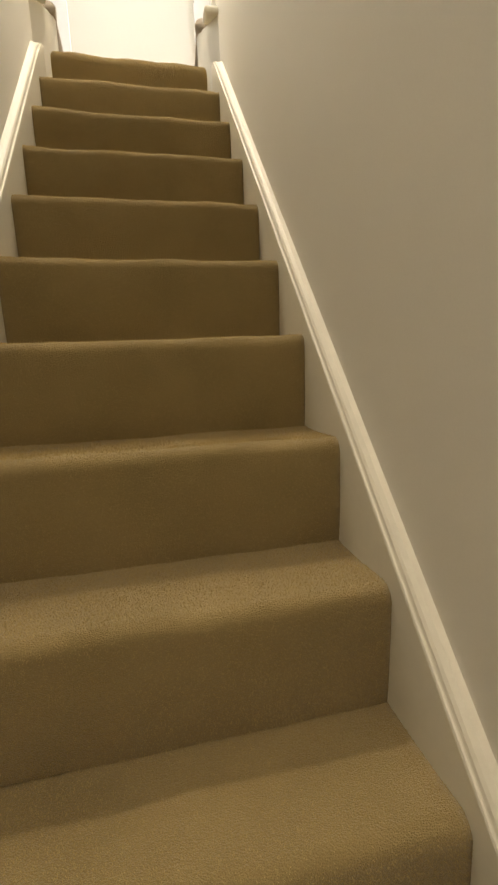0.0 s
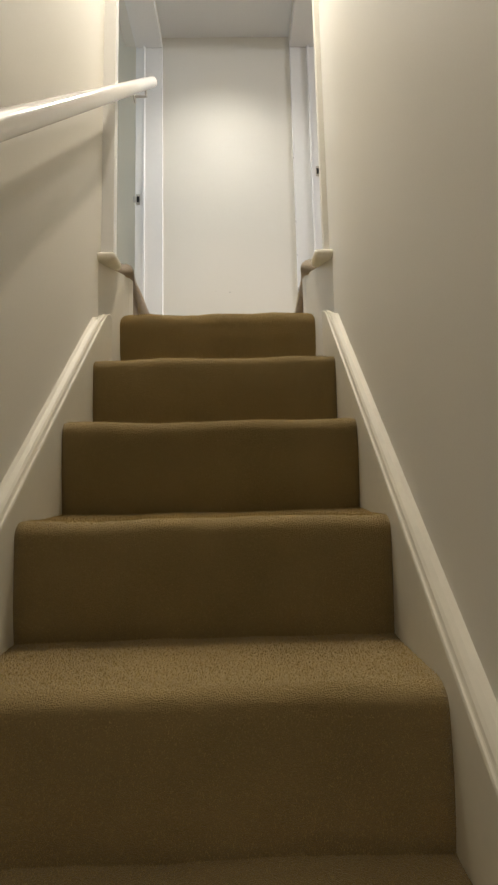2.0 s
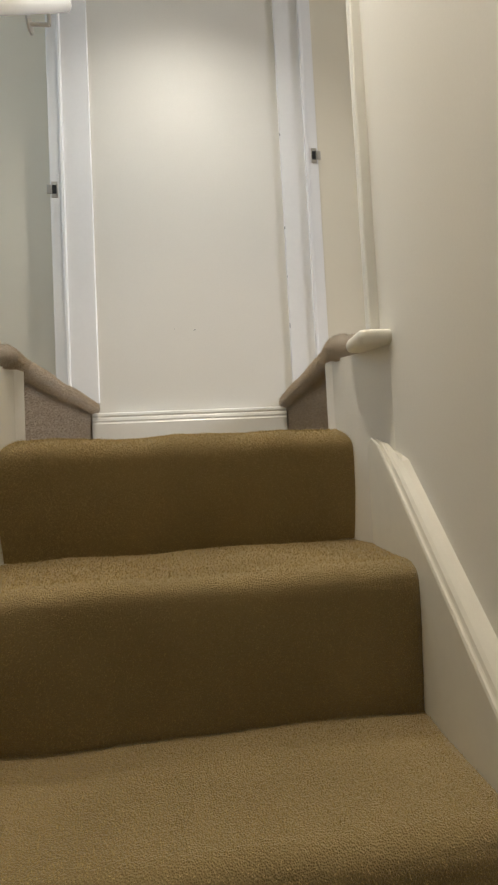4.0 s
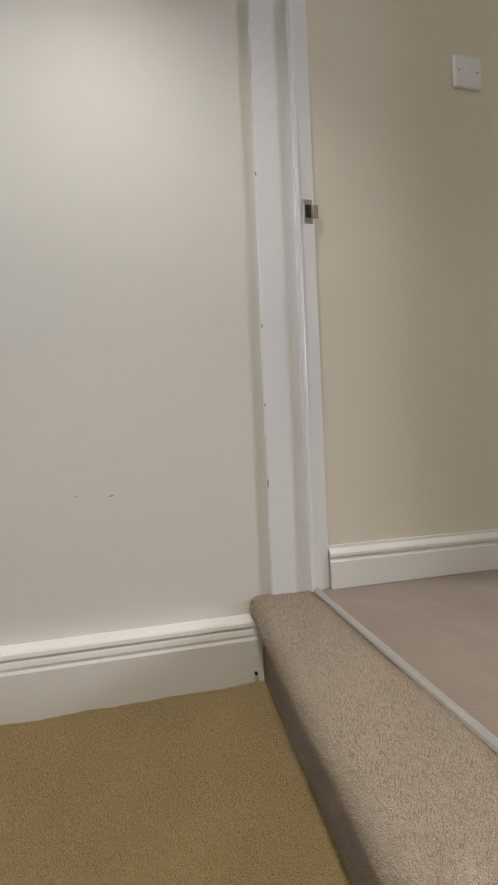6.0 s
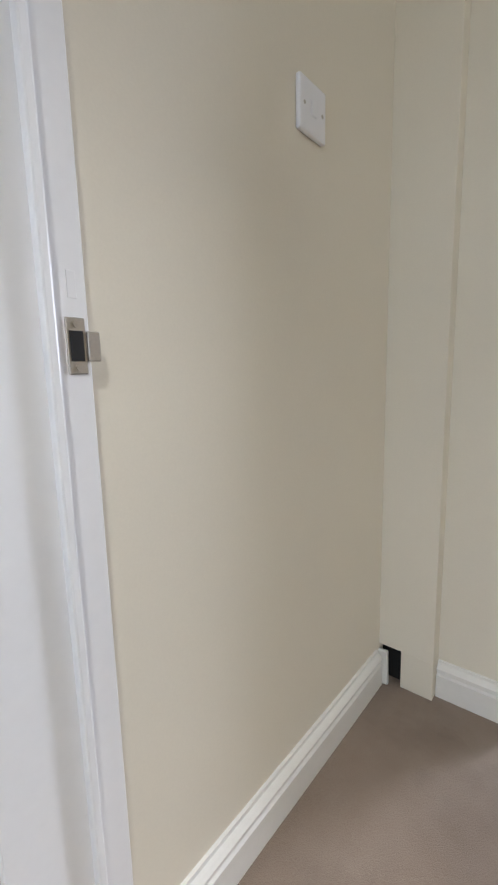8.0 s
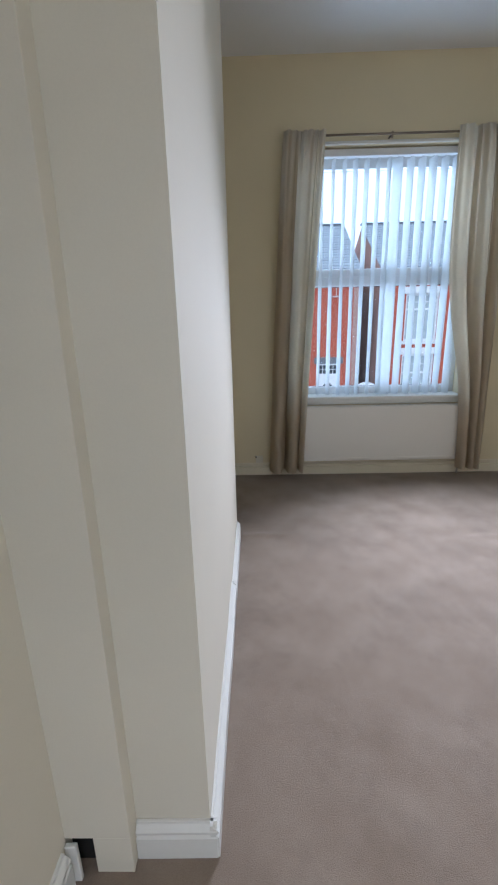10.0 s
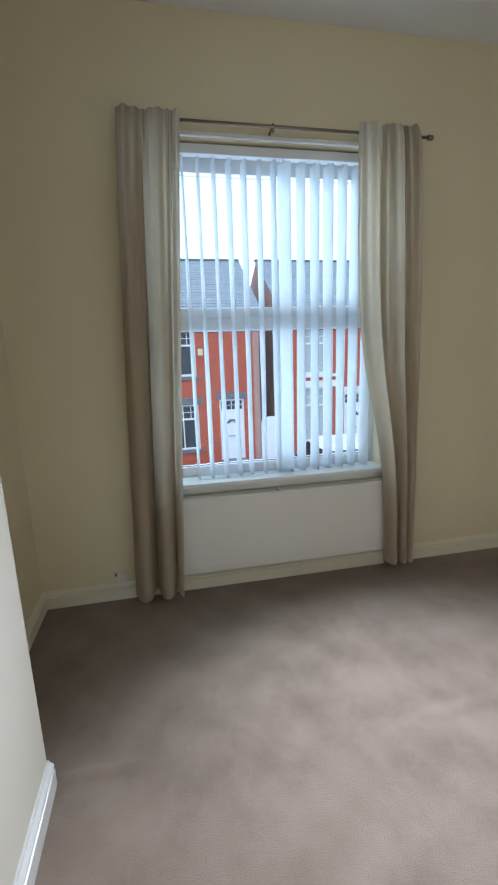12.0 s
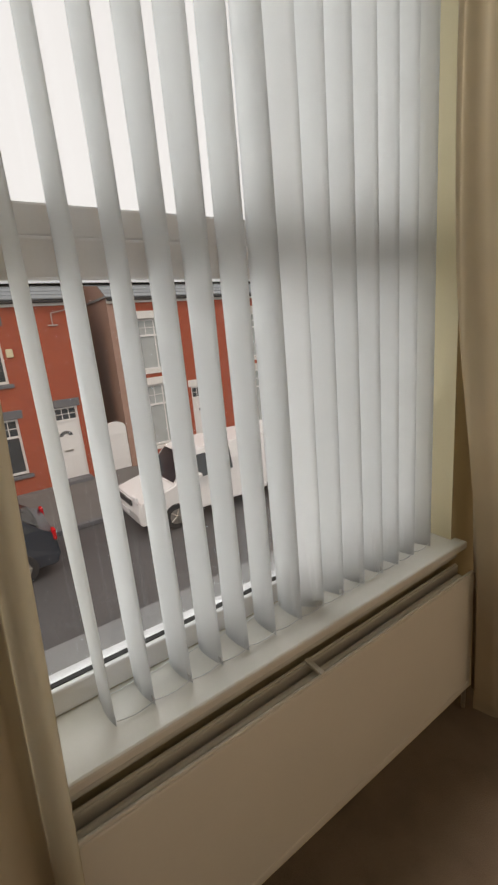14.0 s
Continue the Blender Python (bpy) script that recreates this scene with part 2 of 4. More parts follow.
tagged(link_mesh("ceiling_stairs", boxes(((-0.52, YB - 1.1, TOP), (0.55, 0.80, TOP + 0.1))), CEIL), "white painted ceiling over the stairs", "ceiling", kind="structure")
# unseen slab, added so that the hall lamp hangs below the upper flight
tagged(link_mesh("ceiling_hall", boxes(((WL, YB - 1.0, -0.46), (WR, -2.62, -0.36))), CEIL), "white painted low ceiling added out of view to carry the hall lamp", "ceiling", kind="structure")
tagged(link_mesh("floor_hall", boxes(((-0.52, YB - 1.1, HALL - 0.1), (0.55, YB + 0.1, HALL))), STAIRCARPET), "tan carpeted hall floor at the stair foot", "floor", kind="structure")


def carpet_sheet(profile, x0, x1, cols, along, wave=0.003, seed=0.0):
    """A carpet skin swept over x (or y) with a soft uneven surface; profile is open."""
    bm = bmesh.new()
    grid = []
    for i in range(cols + 1):
        s = x0 + (x1 - x0) * i / cols
        row = []
        for u, v in profile:
            p = Vector(along(s, u, v))
            d = noise.noise(p * 7 + Vector((seed, 0, 0))) * wave + noise.noise(p * 45 + Vector((0, seed, 0))) * wave * 0.35
            row.append(bm.verts.new(p + Vector((0, 0, d)) + Vector((0, -d, 0)) * 0.7))
        grid.append(row)
    for a, b in zip(grid, grid[1:]):
        for i in range(len(profile) - 1):
            bm.faces.new((a[i], a[i + 1], b[i + 1], b[i]))
    for end in (grid[0], grid[-1]):
        bm.faces.new(end)
    bmesh.ops.recalc_face_normals(bm, faces=bm.faces)
    return bm


def nosed(front, top, drop, back, lip=0.020, r=0.022):
    """Outline (y, z) from the riser's foot over a rounded nosing and along the tread."""
    pts = [(front + lip, top - drop + (drop - 2 * r) * i / 5) for i in range(6)]
    pts.append((front + lip * 0.8, top - 2 * r - 0.002))
    for i in range(9):
        a = math.pi * (-0.5 + i / 8)
        pts.append((front + r - r * math.cos(a), top - r + r * math.sin(a)))
    pts += [(front + r + (back - front - r) * i / 7, top) for i in range(1, 8)]
    return pts


def rolled(front, top, drop, back, r=0.026):
    """Outline of a carpeted step whose riser runs straight up into a rounded nosing."""
    pts = [(front + 0.010 * (1 - i / 6) ** 2, top - drop + (drop - r) * i / 6) for i in range(7)]
    pts += [(front + r - r * math.cos(a * math.pi / 12), top - r + r * math.sin(a * math.pi / 12)) for a in range(1, 7)]
    pts += [(front + r + (back - front - r) * i / 7, top - 0.003 * math.sin(math.pi * i / 7)) for i in range(1, 8)]
    return pts


stairs = base("staircase", 0, 0, 0, "straight steep staircase covered in tan cut-pile carpet", "staircase", kind="structure")
for k in range(1, STEPS):
    prof = rolled(-k * G, -k * R, R + 0.002, -(k - 1) * G + 0.014)
    bm = carpet_sheet(prof, XL - 0.004, XR + 0.004, 40, lambda s, u, v: (s, u, v), 0.005, k * 3.7)
    part("step", bm, STAIRCARPET, stairs, smooth=True)
bm = boxes(*[((XL - 0.01, -k * G + 0.035, HALL), (XR + 0.01, -(k - 1) * G + 0.035, -k * R - 0.03)) for k in range(1, STEPS)])
part("carcase", bm, BLACK, stairs)


def stair_string(name, inner, outer):
    """Sloping side board with a capping bead."""
    sl = R / G
    d = 1 if outer > inner else -1
    bm = bmesh.new()
    y0, y1 = YB - 0.05, -0.02
    t = abs(outer - inner)

    def side(u, v, s):
        y = y0 + (y1 - y0) * s
        end = min(1.0, max(0.0, (y + 0.12) / 0.10))
        return (inner + d * u, y, max(sl * y, HALL) + v + 0.066 - 0.05 * max(0, (y + 0.075) / 0.055) ** 2 - (0.075 * end * u / t if v > -0.1 else 0))

    outline = [(0, -0.42), (0, -0.026), (0.0015, -0.021), (0.004, -0.020), (0.005, -0.023), (0.0065, -0.020), (0.008, -0.012), (0.012, -0.006), (0.020, 0.001), (t, 0.004), (t, -0.42)]
    extrude(bm, outline, side, [i / 24 for i in range(23)] + [0.94, 0.96, 0.97, 0.98, 0.99, 1.0])
    return part(name, bm, CREAM, stairs, "cream painted side string with a beaded top")


stair_string("string", XR, WR)
stair_string("string", XL, WL)

# landing carpet and the carpeted steps up to the rooms on both sides
landing = base("floor_landing", 0, 0.4, 0, "tan carpeted quarter landing between two room steps", "floor", kind="structure")
prof = rolled(0.0, 0.0, R + 0.002, 0.775, r=0.038)
prof = prof[:-7] + [(0.038 + 0.737 * i / 22, 0.0) for i in range(1, 23)]
part("carpet", carpet_sheet(prof, XL - 0.018, XR + 0.018, 44, lambda s, u, v: (s, u, v), 0.006, 2.0), STAIRCARPET, landing, smooth=True)
part("carcase", boxes(((XL - 0.01, 0.06, -0.3), (XR + 0.01, 0.79, -0.03))), BLACK, landing)
for side, inner in ((1, 0.346), (-1, -0.312)):
    prof = nosed(0.0, FLOOR, FLOOR + 0.004, 0.17, lip=0.026, r=0.025)
    bm = carpet_sheet(prof, 0.016, 0.795, 40, lambda s, u, v: (inner + side * (u - (0.034 * (0.78 - s) / 0.78 + 0.010 * math.exp(-((s - 0.016) / 0.05) ** 2)) * max(0, 1 - u / 0.15)), s, v), 0.006, 5.0 + side)
    part("room_step", bm, carpet("step_carpet", (0.38, 0.32, 0.25), (0.49, 0.42, 0.335), 520, 0.0025), landing, "tan-grey carpeted step with a thick rolled nosing", smooth=True)

# the landing's deep skirting
bm = bmesh.new()
outline = [(0.04, -0.02), (0.0, -0.02), (0.0, 0.098), (0.003, 0.104), (0.002, 0.110), (0.004, 0.118), (0.006, 0.122), (0.004, 0.128), (0.006, 0.136), (0.012, 0.139), (0.047, 0.141), (0.047, -0.02)]
extrude(bm, outline, lambda u, v, s: (-0.33 + 0.695 * s, 0.751 + u, v), [0, 0.25, 0.5, 0.75, 1])
tagged(link_mesh("skirting_landing", bm, GLOSS), "white gloss skirting with a deep flat top ledge", "skirting board", kind="structure")


def doorway(name, side, face):
    """Door lining without a door: two jambs, a head, stops and edge trims; side is +1 or -1."""
    door = base(name, face + side * 0.08, 0.4, FLOOR, "empty white-painted door lining with no door hung", "door frame", kind="structure")
    x0, x1 = sorted((face, face + side * 0.148))
    far = boxes(((x0, 0.785, FLOOR - 0.004), (x1, 0.812, 1.90)), bevel=0.002)
    part("jamb", far, JAMB, door, "white satin-painted door lining with chipped edge")
    near = boxes(((x0 + 0.004, -0.052, FLOOR - 0.002), (x1, -0.022, 1.90)), bevel=0.002)
    part("jamb", near, JAMB, door)
    part("head", boxes(((x0, -0.03, 1.87), (x1, 0.785, 1.905)), bevel=0.002), JAMB, door)
    sx0, sx1 = sorted((face + side * 0.094, face + side * 0.106))
    part("stop", boxes(((sx0, 0.771, FLOOR + 0.001), (sx1, 0.786, 1.872)), bevel=0.003, segments=2), JAMB, door)
    # moulded edge trim on the stair side of the near jamb
    bm = bmesh.new()
    outline = [(0, 0), (0.022, 0), (0.025, 0.003), (0.025, 0.008), (0.020, 0.010), (0.020, 0.014), (0.026, 0.016), (0.026, 0.023), (0.022, 0.026), (0, 0.026)]
    wallface = WR if side > 0 else WL
    extrude(bm, outline, lambda u, v, s: (wallface - side * (u * 0.8 - 0.001), -0.020 - v * 0.8, FLOOR - 0.016 + s * 1.735), [0, 0.2, 0.4, 0.6, 0.8, 1])
    part("architrave", bm, GLOSS, door, "cream gloss moulded trim")
    # strike plate
    zs = 1.118 if side > 0 else 0.965
    xs = face + side * 0.131
    plate = boxes(((xs - 0.011, 0.7825, zs - 0.030), (xs + 0.011, 0.7855, zs + 0.030)), bevel=0.001)
    tongue = boxes(((min(xs + side * 0.011, xs + side * 0.026), 0.779, zs - 0.016), (max(xs + side * 0.011, xs + side * 0.026), 0.784, zs + 0.016)), bevel=0.001)
    p = part("strike_plate", plate, STEEL, door, "worn steel strike plate")
    part("lip", tongue, STEEL, p)
    part("latch_hole", boxes(((xs - 0.008, 0.7810, zs - 0.016), (xs + 0.007, 0.7835, zs + 0.016))), BLACK, p)
    for dz in (-0.023, 0.023):
        bm = bmesh.new()
        tube(bm, (xs, 0.7845, zs + dz), (xs, 0.7812, zs + dz), 0.0035, 10)
        part("screw", bm, STEEL, p)
    return door


door = doorway("door_1", 1, 0.402)
for cz, h in ((1.20, 0.004), (0.83, 0.005), (0.64, 0.003), (0.45, 0.009)):
    part("chip", boxes(((0.4014, 0.7844, cz - h), (0.4040, 0.7872, cz + h)), bevel=0.0006), STONEGREY, door, "small chip in the edge paint")
part("filled_mortise", boxes(((0.528, 0.7844, 1.168), (0.538, 0.7852, 1.196)), bevel=0.0003), JAMB, door, "filled old latch cut-out")
doorway("door_2", -1, -0.311)


def newel_sill(side, x0, x1):
    """Rounded timber cap at the wall's foot beside the room step."""
    lo, hi = min(x0, x1), max(x0, x1)
    bm = boxes(((lo, -0.088, 0.137), (hi, -0.010, 0.1645)), bevel=0.0125, segments=4)
    ob = link_mesh("sill_cap", bm, CREAM, smooth=True)
    tagged(ob, "cream gloss rounded timber cap beside the room step", "trim", "stair wall caps", kind="structure")
    wallface = WR + 0.002 if side > 0 else WL - 0.002
    plan = [(x0 - side * 0.018, 0.062), (x0 - side * 0.012, 0.034), (x0 + side * 0.002, 0.010), (x0 + side * 0.018, -0.012), (x0 + side * 0.034, -0.036), (x0 + side * 0.048, -0.058), (wallface, -0.078), (wallface, 0.062)]
    bm = bmesh.new()
    extrude(bm, plan, lambda u, v, s: (u, v, -0.45 + 0.587 * s), [0, 1])
    return tagged(link_mesh("apron_panel", bm, STAIRWALL), "white plastered wall end curving in below the timber cap", "trim", kind="structure")


newel_sill(1, 0.330, 0.424)
newel_sill(-1, -0.296, -0.388)


def downlight(x, y, z, label):
    d = base("downlight", x, y, z, label, "ceiling light", "recessed ceiling downlights")
    bm = bmesh.new()
    prof = [(0.030, 0.0), (0.032, -0.004), (0.040, -0.006), (0.044, -0.003), (0.045, 0.0)]
    rings = [[bm.verts.new((x + r * math.cos(a * math.pi / 12), y + r * math.sin(a * math.pi / 12), z + h)) for a in range(24)] for r, h in prof]
    for a, b in zip(rings, rings[1:]):
        for i in range(24):
            bm.faces.new((a[i], a[(i + 1) % 24], b[(i + 1) % 24], b[i]))
    part("rim", bm, PLASTIC, d, smooth=True)
    bm = bmesh.new()
    bmesh.ops.create_circle(bm, cap_ends=True, segments=24, radius=0.030, matrix=Matrix.Translation((x, y, z - 0.002)))
    part("lens", bm, LAMPGLOW, d, "glowing warm white lamp")
    return d


downlight(0.02, 0.27, TOP, "small white recessed downlight in the landing ceiling, lit")
downlight(0.02, -0.30, TOP, "small white recessed downlight above the stairs, lit")
downlight(0.02, -1.95, TOP, "small white recessed downlight above the lower stairs, lit")
downlight(-0.18, -2.95, -0.46, "small white recessed downlight in the low hall ceiling, lit")


def handrail():
    rail = base("handrail", -0.30, 0.2, 1.0, "white gloss round timber handrail on steel brackets", "handrail")
    sl = R / G
    end = Vector((-0.300, 0.500, 1.365))
    way = Vector((0, -1, -sl)).normalized()
    bm = bmesh.new()
    side, up = Vector((1, 0, 0)), Vector((0, -sl, 1)).normalized()
    rings = []
    for s, k in ((0, 0.75), (0.006, 0.95), (0.014, 1.0), (0.8, 1.0), (1.6, 1.0), (2.4, 1.0), (3.0, 1.0)):
        c = end + way * s
        rings.append([bm.verts.new(c + side * 0.018 * k * math.cos(a * math.pi / 10) + up * 0.021 * k * math.sin(a * math.pi / 10)) for a in range(20)])
    for a, b in zip(rings, rings[1:]):
        for i in range(20):
            bm.faces.new((a[i], a[(i + 1) % 20], b[(i + 1) % 20], b[i]))
    bm.faces.new(rings[0]), bm.faces.new(rings[-1][::-1])
    bmesh.ops.recalc_face_normals(bm, faces=bm.faces)
    part("rail", bm, material("white_gloss_rail", (0.80, 0.78, 0.74), 0.2, vary=0.02, fine=40, bump=0.06), rail, smooth=True)
    for s in (0.26, 2.3):
        c = end + way * s
        bm = bmesh.new()
        tube(bm, c - up * 0.018, c - up * 0.018 - Vector((0, 0, 0.035)), 0.005, 10)
        knee = c - up * 0.018 - Vector((0, 0, 0.035))
        tube(bm, knee, (WL + 0.002, knee.y, knee.z), 0.005, 10)
        b = part("bracket", bm, STEEL, rail, "dark steel bracket")
        bm = bmesh.new()
        tube(bm, (WL + 0.005, knee.y, knee.z), (WL, knee.y, knee.z), 0.022, 16)
        part("rose", bm, STEEL, b)
    return rail


handrail()

bm = bmesh.new()
tube(bm, (0.346, 0.757, 0.022), (0.346, 0.742, 0.024), 0.005, 8, 0.003)
tagged(link_mesh("nail", bm, BLACK), "dark bent nail low in the landing corner", "nail")
for name, sx, sz, w, tilt in (("scuff_mark", -0.034, 0.447, 0.004, 0.5), ("scuff_mark", 0.041, 0.443, 0.009, 0.35)):
    bm = boxes(((-w / 2, -0.0006, -0.0009), (w / 2, 0.0004, 0.0009)))
    bm.transform(Matrix.Translation((sx, 0.797, sz)) @ Matrix.Rotation(-tilt, 4, "Y"))
    tagged(link_mesh(name, bm, STONEGREY), "small grey scuff on the landing wall", "scuff", kind="structure")


def pile_material(name, dark, light):
    """Single carpet tufts, each its own shade."""
    m = material(name, dark, 0.95, vary=0.1, scale=9, fine=60, bump=0.0)
    n, link = m.node_tree.nodes, m.node_tree.links.new
    b = n["Principled BSDF"]
    b.inputs["Specular IOR Level"].default_value = 0.1
    thin, both = n.new("ShaderNodeBsdfTranslucent"), n.new("ShaderNodeMixShader")
    both.inputs[0].default_value = 0.35
    link(n["Color Ramp"].outputs["Color"], thin.inputs["Color"])
    link(b.outputs[0], both.inputs[1])
    link(thin.outputs[0], both.inputs[2])
    link(both.outputs[0], n["Material Output"].inputs["Surface"])
    geo, ramp, mix = n.new("ShaderNodeNewGeometry"), n["Color Ramp"], n["Math"]
    ramp.color_ramp.elements[0].color, ramp.color_ramp.elements[1].color = (*dark, 1), (*light, 1)
    ramp.color_ramp.elements[0].position, ramp.color_ramp.elements[1].position = 0.25, 0.75
    link(geo.outputs["Random Per Island"], mix.inputs[0])
    return m


def pile(ob, mat, per_metre, height, seed):
    """Tufts standing on a carpet skin, joined into one part."""
    rng = np.random.default_rng(seed)
    me = ob.data
    verts = np.array([v.co[:] for v in me.vertices])
    quads = np.array([p.vertices[:] for p in me.polygons if len(p.vertices) == 4])
    a, b, c, d = (verts[quads[:, i]] for i in range(4))
    nrm = np.cross(c - a, d - b)
    area = np.linalg.norm(nrm, axis=1) / 2
    nrm /= np.linalg.norm(nrm, axis=1)[:, None]
    out = nrm.copy()
    flip = (nrm[:, 2] < -0.3) | ((abs(nrm[:, 2]) <= 0.3) & (nrm @ FACING[seed % 3] < 0))
    out[flip] *= -1
    n = int(area.sum() * per_metre)
    pick = rng.choice(len(quads), n, p=area / area.sum())
    u, v = rng.random((2, n, 1))
    p = (a[pick] * (1 - u) + b[pick] * u) * (1 - v) + (d[pick] * (1 - u) + c[pick] * u) * v
    side = np.cross(out[pick], rng.normal(size=(n, 3)))
    side /= np.linalg.norm(side, axis=1)[:, None]
    w, h = 0.00048 * (0.7 + 0.6 * rng.random((n, 1))), height * (0.55 + 0.6 * rng.random((n, 1)))
    lean = rng.normal(size=(n, 3)) * 0.5
    tip = p + (out[pick] + lean) * h
    pts = np.stack([p - side * w - out[pick] * 0.001, p + side * w - out[pick] * 0.001, tip + side * w * 0.6, tip - side * w * 0.6], 1).reshape(-1, 3)
    data = bpy.data.meshes.new("pile")
    data.from_pydata(pts.tolist(), [], np.arange(4 * n).reshape(-1, 4).tolist())
    data.materials.append(mat)
    tufts = new("pile", data)
    tufts.parent = ob
    return tagged(tufts, "short uneven carpet tufts", kind="stuff")


FACING = np.array([(0, -1, 0), (-1, 0, 0), (1, 0, 0)], float)
TANPILE = pile_material("tan_carpet_tufts", (0.47, 0.358, 0.168), (0.56, 0.432, 0.208))
STEPPILE = pile_material("greyed_tan_carpet_tufts", (0.46, 0.385, 0.29), (0.57, 0.485, 0.38))
for child in list(stairs.children):
    if child.name.startswith("step") and child.data.vertices[0].co.y > -2.1:
        pile(child, TANPILE, 150000, 0.0022, 0)
for child in list(landing.children):
    if child.name.startswith("carpet"):
        pile(child, TANPILE, 330000, 0.0024, 3)
    if child.name.startswith("room_step"):
        pile(child, STEPPILE, 300000, 0.0030, 1 if child.data.vertices[0].co.x > 0 else 2)

# ---- structure: bedroom ----
wall("wall_switch", ((0.545, 0.799, FLOOR - 0.1), (1.50, 0.95, ROOF)), label="magnolia painted alcove wall with a light switch")
wall("wall_chimney_breast", ((1.452, 0.467, FLOOR - 0.1), (3.04, 0.95, ROOF)), label="magnolia painted chimney breast projecting into the room")
wall("wall_alcove", ((3.04, 0.757, FLOOR - 0.1), (OUT, 0.95, ROOF)), mat=WARMLITWALL, label="magnolia painted alcove wall beside the window")
wall("wall_door_side", ((0.43, -3.4, FLOOR - 0.1), (0.552, -0.055, ROOF)), ((0.404, -0.06, 1.905), (0.552, 0.80, ROOF)), label="magnolia painted wall beside the door opening")
wall("wall_south", ((0.40, -3.55, FLOOR - 0.1), (OUT, -3.4, ROOF)), mat=WARMLITWALL, label="plain magnolia painted side wall")
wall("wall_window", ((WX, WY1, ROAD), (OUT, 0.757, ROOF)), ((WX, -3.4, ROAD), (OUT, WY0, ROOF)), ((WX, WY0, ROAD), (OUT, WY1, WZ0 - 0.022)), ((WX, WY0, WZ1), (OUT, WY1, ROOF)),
     mat=WARMLITWALL, label="magnolia painted front wall with a tall window opening")
tagged(link_mesh("ceiling_bedroom", boxes(((0.40, -3.5, ROOF), (OUT, 0.95, ROOF + 0.12))), CEIL), "white painted bedroom ceiling", "ceiling", kind="structure")


def room_floor():
    """Fitted carpet with soft rucks and swells."""
    bm = bmesh.new()
    nx, ny = 180, 190
    x0, x1, y0, y1 = 0.517, WX - 0.004, -3.4, 0.80
    rows = []
    for i in range(nx + 1):
        row = []
        for j in range(ny + 1):
            x, y = x0 + (x1 - x0) * i / nx, y0 + (y1 - y0) * j / ny
            z = FLOOR + 0.0025 * noise.noise(Vector((x * 1.7, y * 1.7, 0))) + 0.0012 * noise.noise(Vector((x * 8, y * 8, 3)))
            for cx, cy, a, ln, h in ((3.055, 0.33, 0.0, 0.15, 0.013), (3.01, -1.10, 0.04, 0.18, 0.009), (2.97, -0.80, 0.1, 0.05, 0.005), (2.72, -1.05, 0.5, 0.06, 0.016)):
                u = (x - cx) * math.cos(a) + (y - cy) * math.sin(a)
                v = -(x - cx) * math.sin(a) + (y - cy) * math.cos(a)
                z += h * math.exp(-(u / 0.022) ** 2 - (v / ln) ** 2)
            row.append(bm.verts.new((x, y, z)))
        rows.append(row)
    for a, b in zip(rows, rows[1:]):
        for j in range(ny):
            bm.faces.new((a[j], b[j], b[j + 1], a[j + 1]))
    floor = tagged(link_mesh("floor", bm, ROOMCARPET, smooth=True), "worn taupe fitted carpet with dark trodden stains", "floor", kind="structure")
    part("subfloor", boxes(((0.42, -3.4, FLOOR - 0.1), (WX, 0.80, FLOOR - 0.015))), BLACK, floor)


room_floor()
bm = bmesh.new()
extrude(bm, [(-0.009, 0), (-0.007, 0.004), (0, 0.006), (0.007, 0.004), (0.009, 0)], lambda u, v, s: (0.510 + u, -0.02 + 0.80 * s, FLOOR + 0.003 + v), [0, 0.5, 1])
tagged(link_mesh("threshold_bar", bm, BAR), "pale metal carpet bar across the doorway", "threshold", kind="structure")

skirting("baseboard_switch", (0.553, 0.799, 0), (1.382, 0.799, 0), FLOOR, (0, -1, 0))
skirting("baseboard_breast_side", (1.452, 0.644, 0), (1.452, 0.4495, 0), FLOOR, (-1, 0, 0))
skirting("baseboard_breast", (1.4345, 0.467, 0), (2.42, 0.467, 0), FLOOR, (0, -1, 0))
skirting("baseboard_breast_end", (2.425, 0.467, 0), (3.045, 0.467, 0), FLOOR, (0, -1, 0), label="white skirting piece fixed slightly proud after a joint")
skirting("baseboard_alcove", (3.04, 0.757, 0), (WX, 0.757, 0), FLOOR, (0, -1, 0), mat=CREAMWOOD, label="cream painted skirting board in the alcove")
skirting("baseboard_window", (WX, 0.757, 0), (WX, -3.4, 0), FLOOR, (-1, 0, 0), mat=CREAMWOOD, label="cream painted skirting board under the window")
skirting("baseboard_south", (0.552, -3.4, 0), (WX, -3.4, 0), FLOOR, (0, 1, 0))
skirting("baseboard_door_side", (0.552, -3.4, 0), (0.552, -0.06, 0), FLOOR, (1, 0, 0))

# boxed pipe in the alcove corner, with the gap at its foot
box_ob = tagged(link_mesh("pipe_boxing", boxes(((1.405, 0.646, FLOOR), (1.453, 0.734, FLOOR + 0.112)), ((1.405, 0.646, FLOOR + 0.112), (1.453, 0.808, ROOF)), bevel=0.001), WALL), "magnolia painted pipe boxing in the alcove corner", "trim", kind="structure")
# the shade inside the gap, put in as a thin black sheet
part("gap", boxes(((1.432, 0.736, FLOOR + 0.001), (1.436, 0.804, FLOOR + 0.110))), BLACK, box_ob, "black sheet standing for the shade in the gap at the boxing's foot")
bm = boxes(((-0.006, -0.014, 0.0), (0.006, 0.014, 0.100)), bevel=0.002)
bm.transform(Matrix.Translation((1.392, 0.778, FLOOR)) @ Matrix.Rotation(radians(5), 4, "Y") @ Matrix.Rotation(radians(-4), 4, "X"))
tagged(link_mesh("baseboard_offcut", bm, GLOSS), "loose end of white skirting standing in the corner", "skirting board", kind="structure")


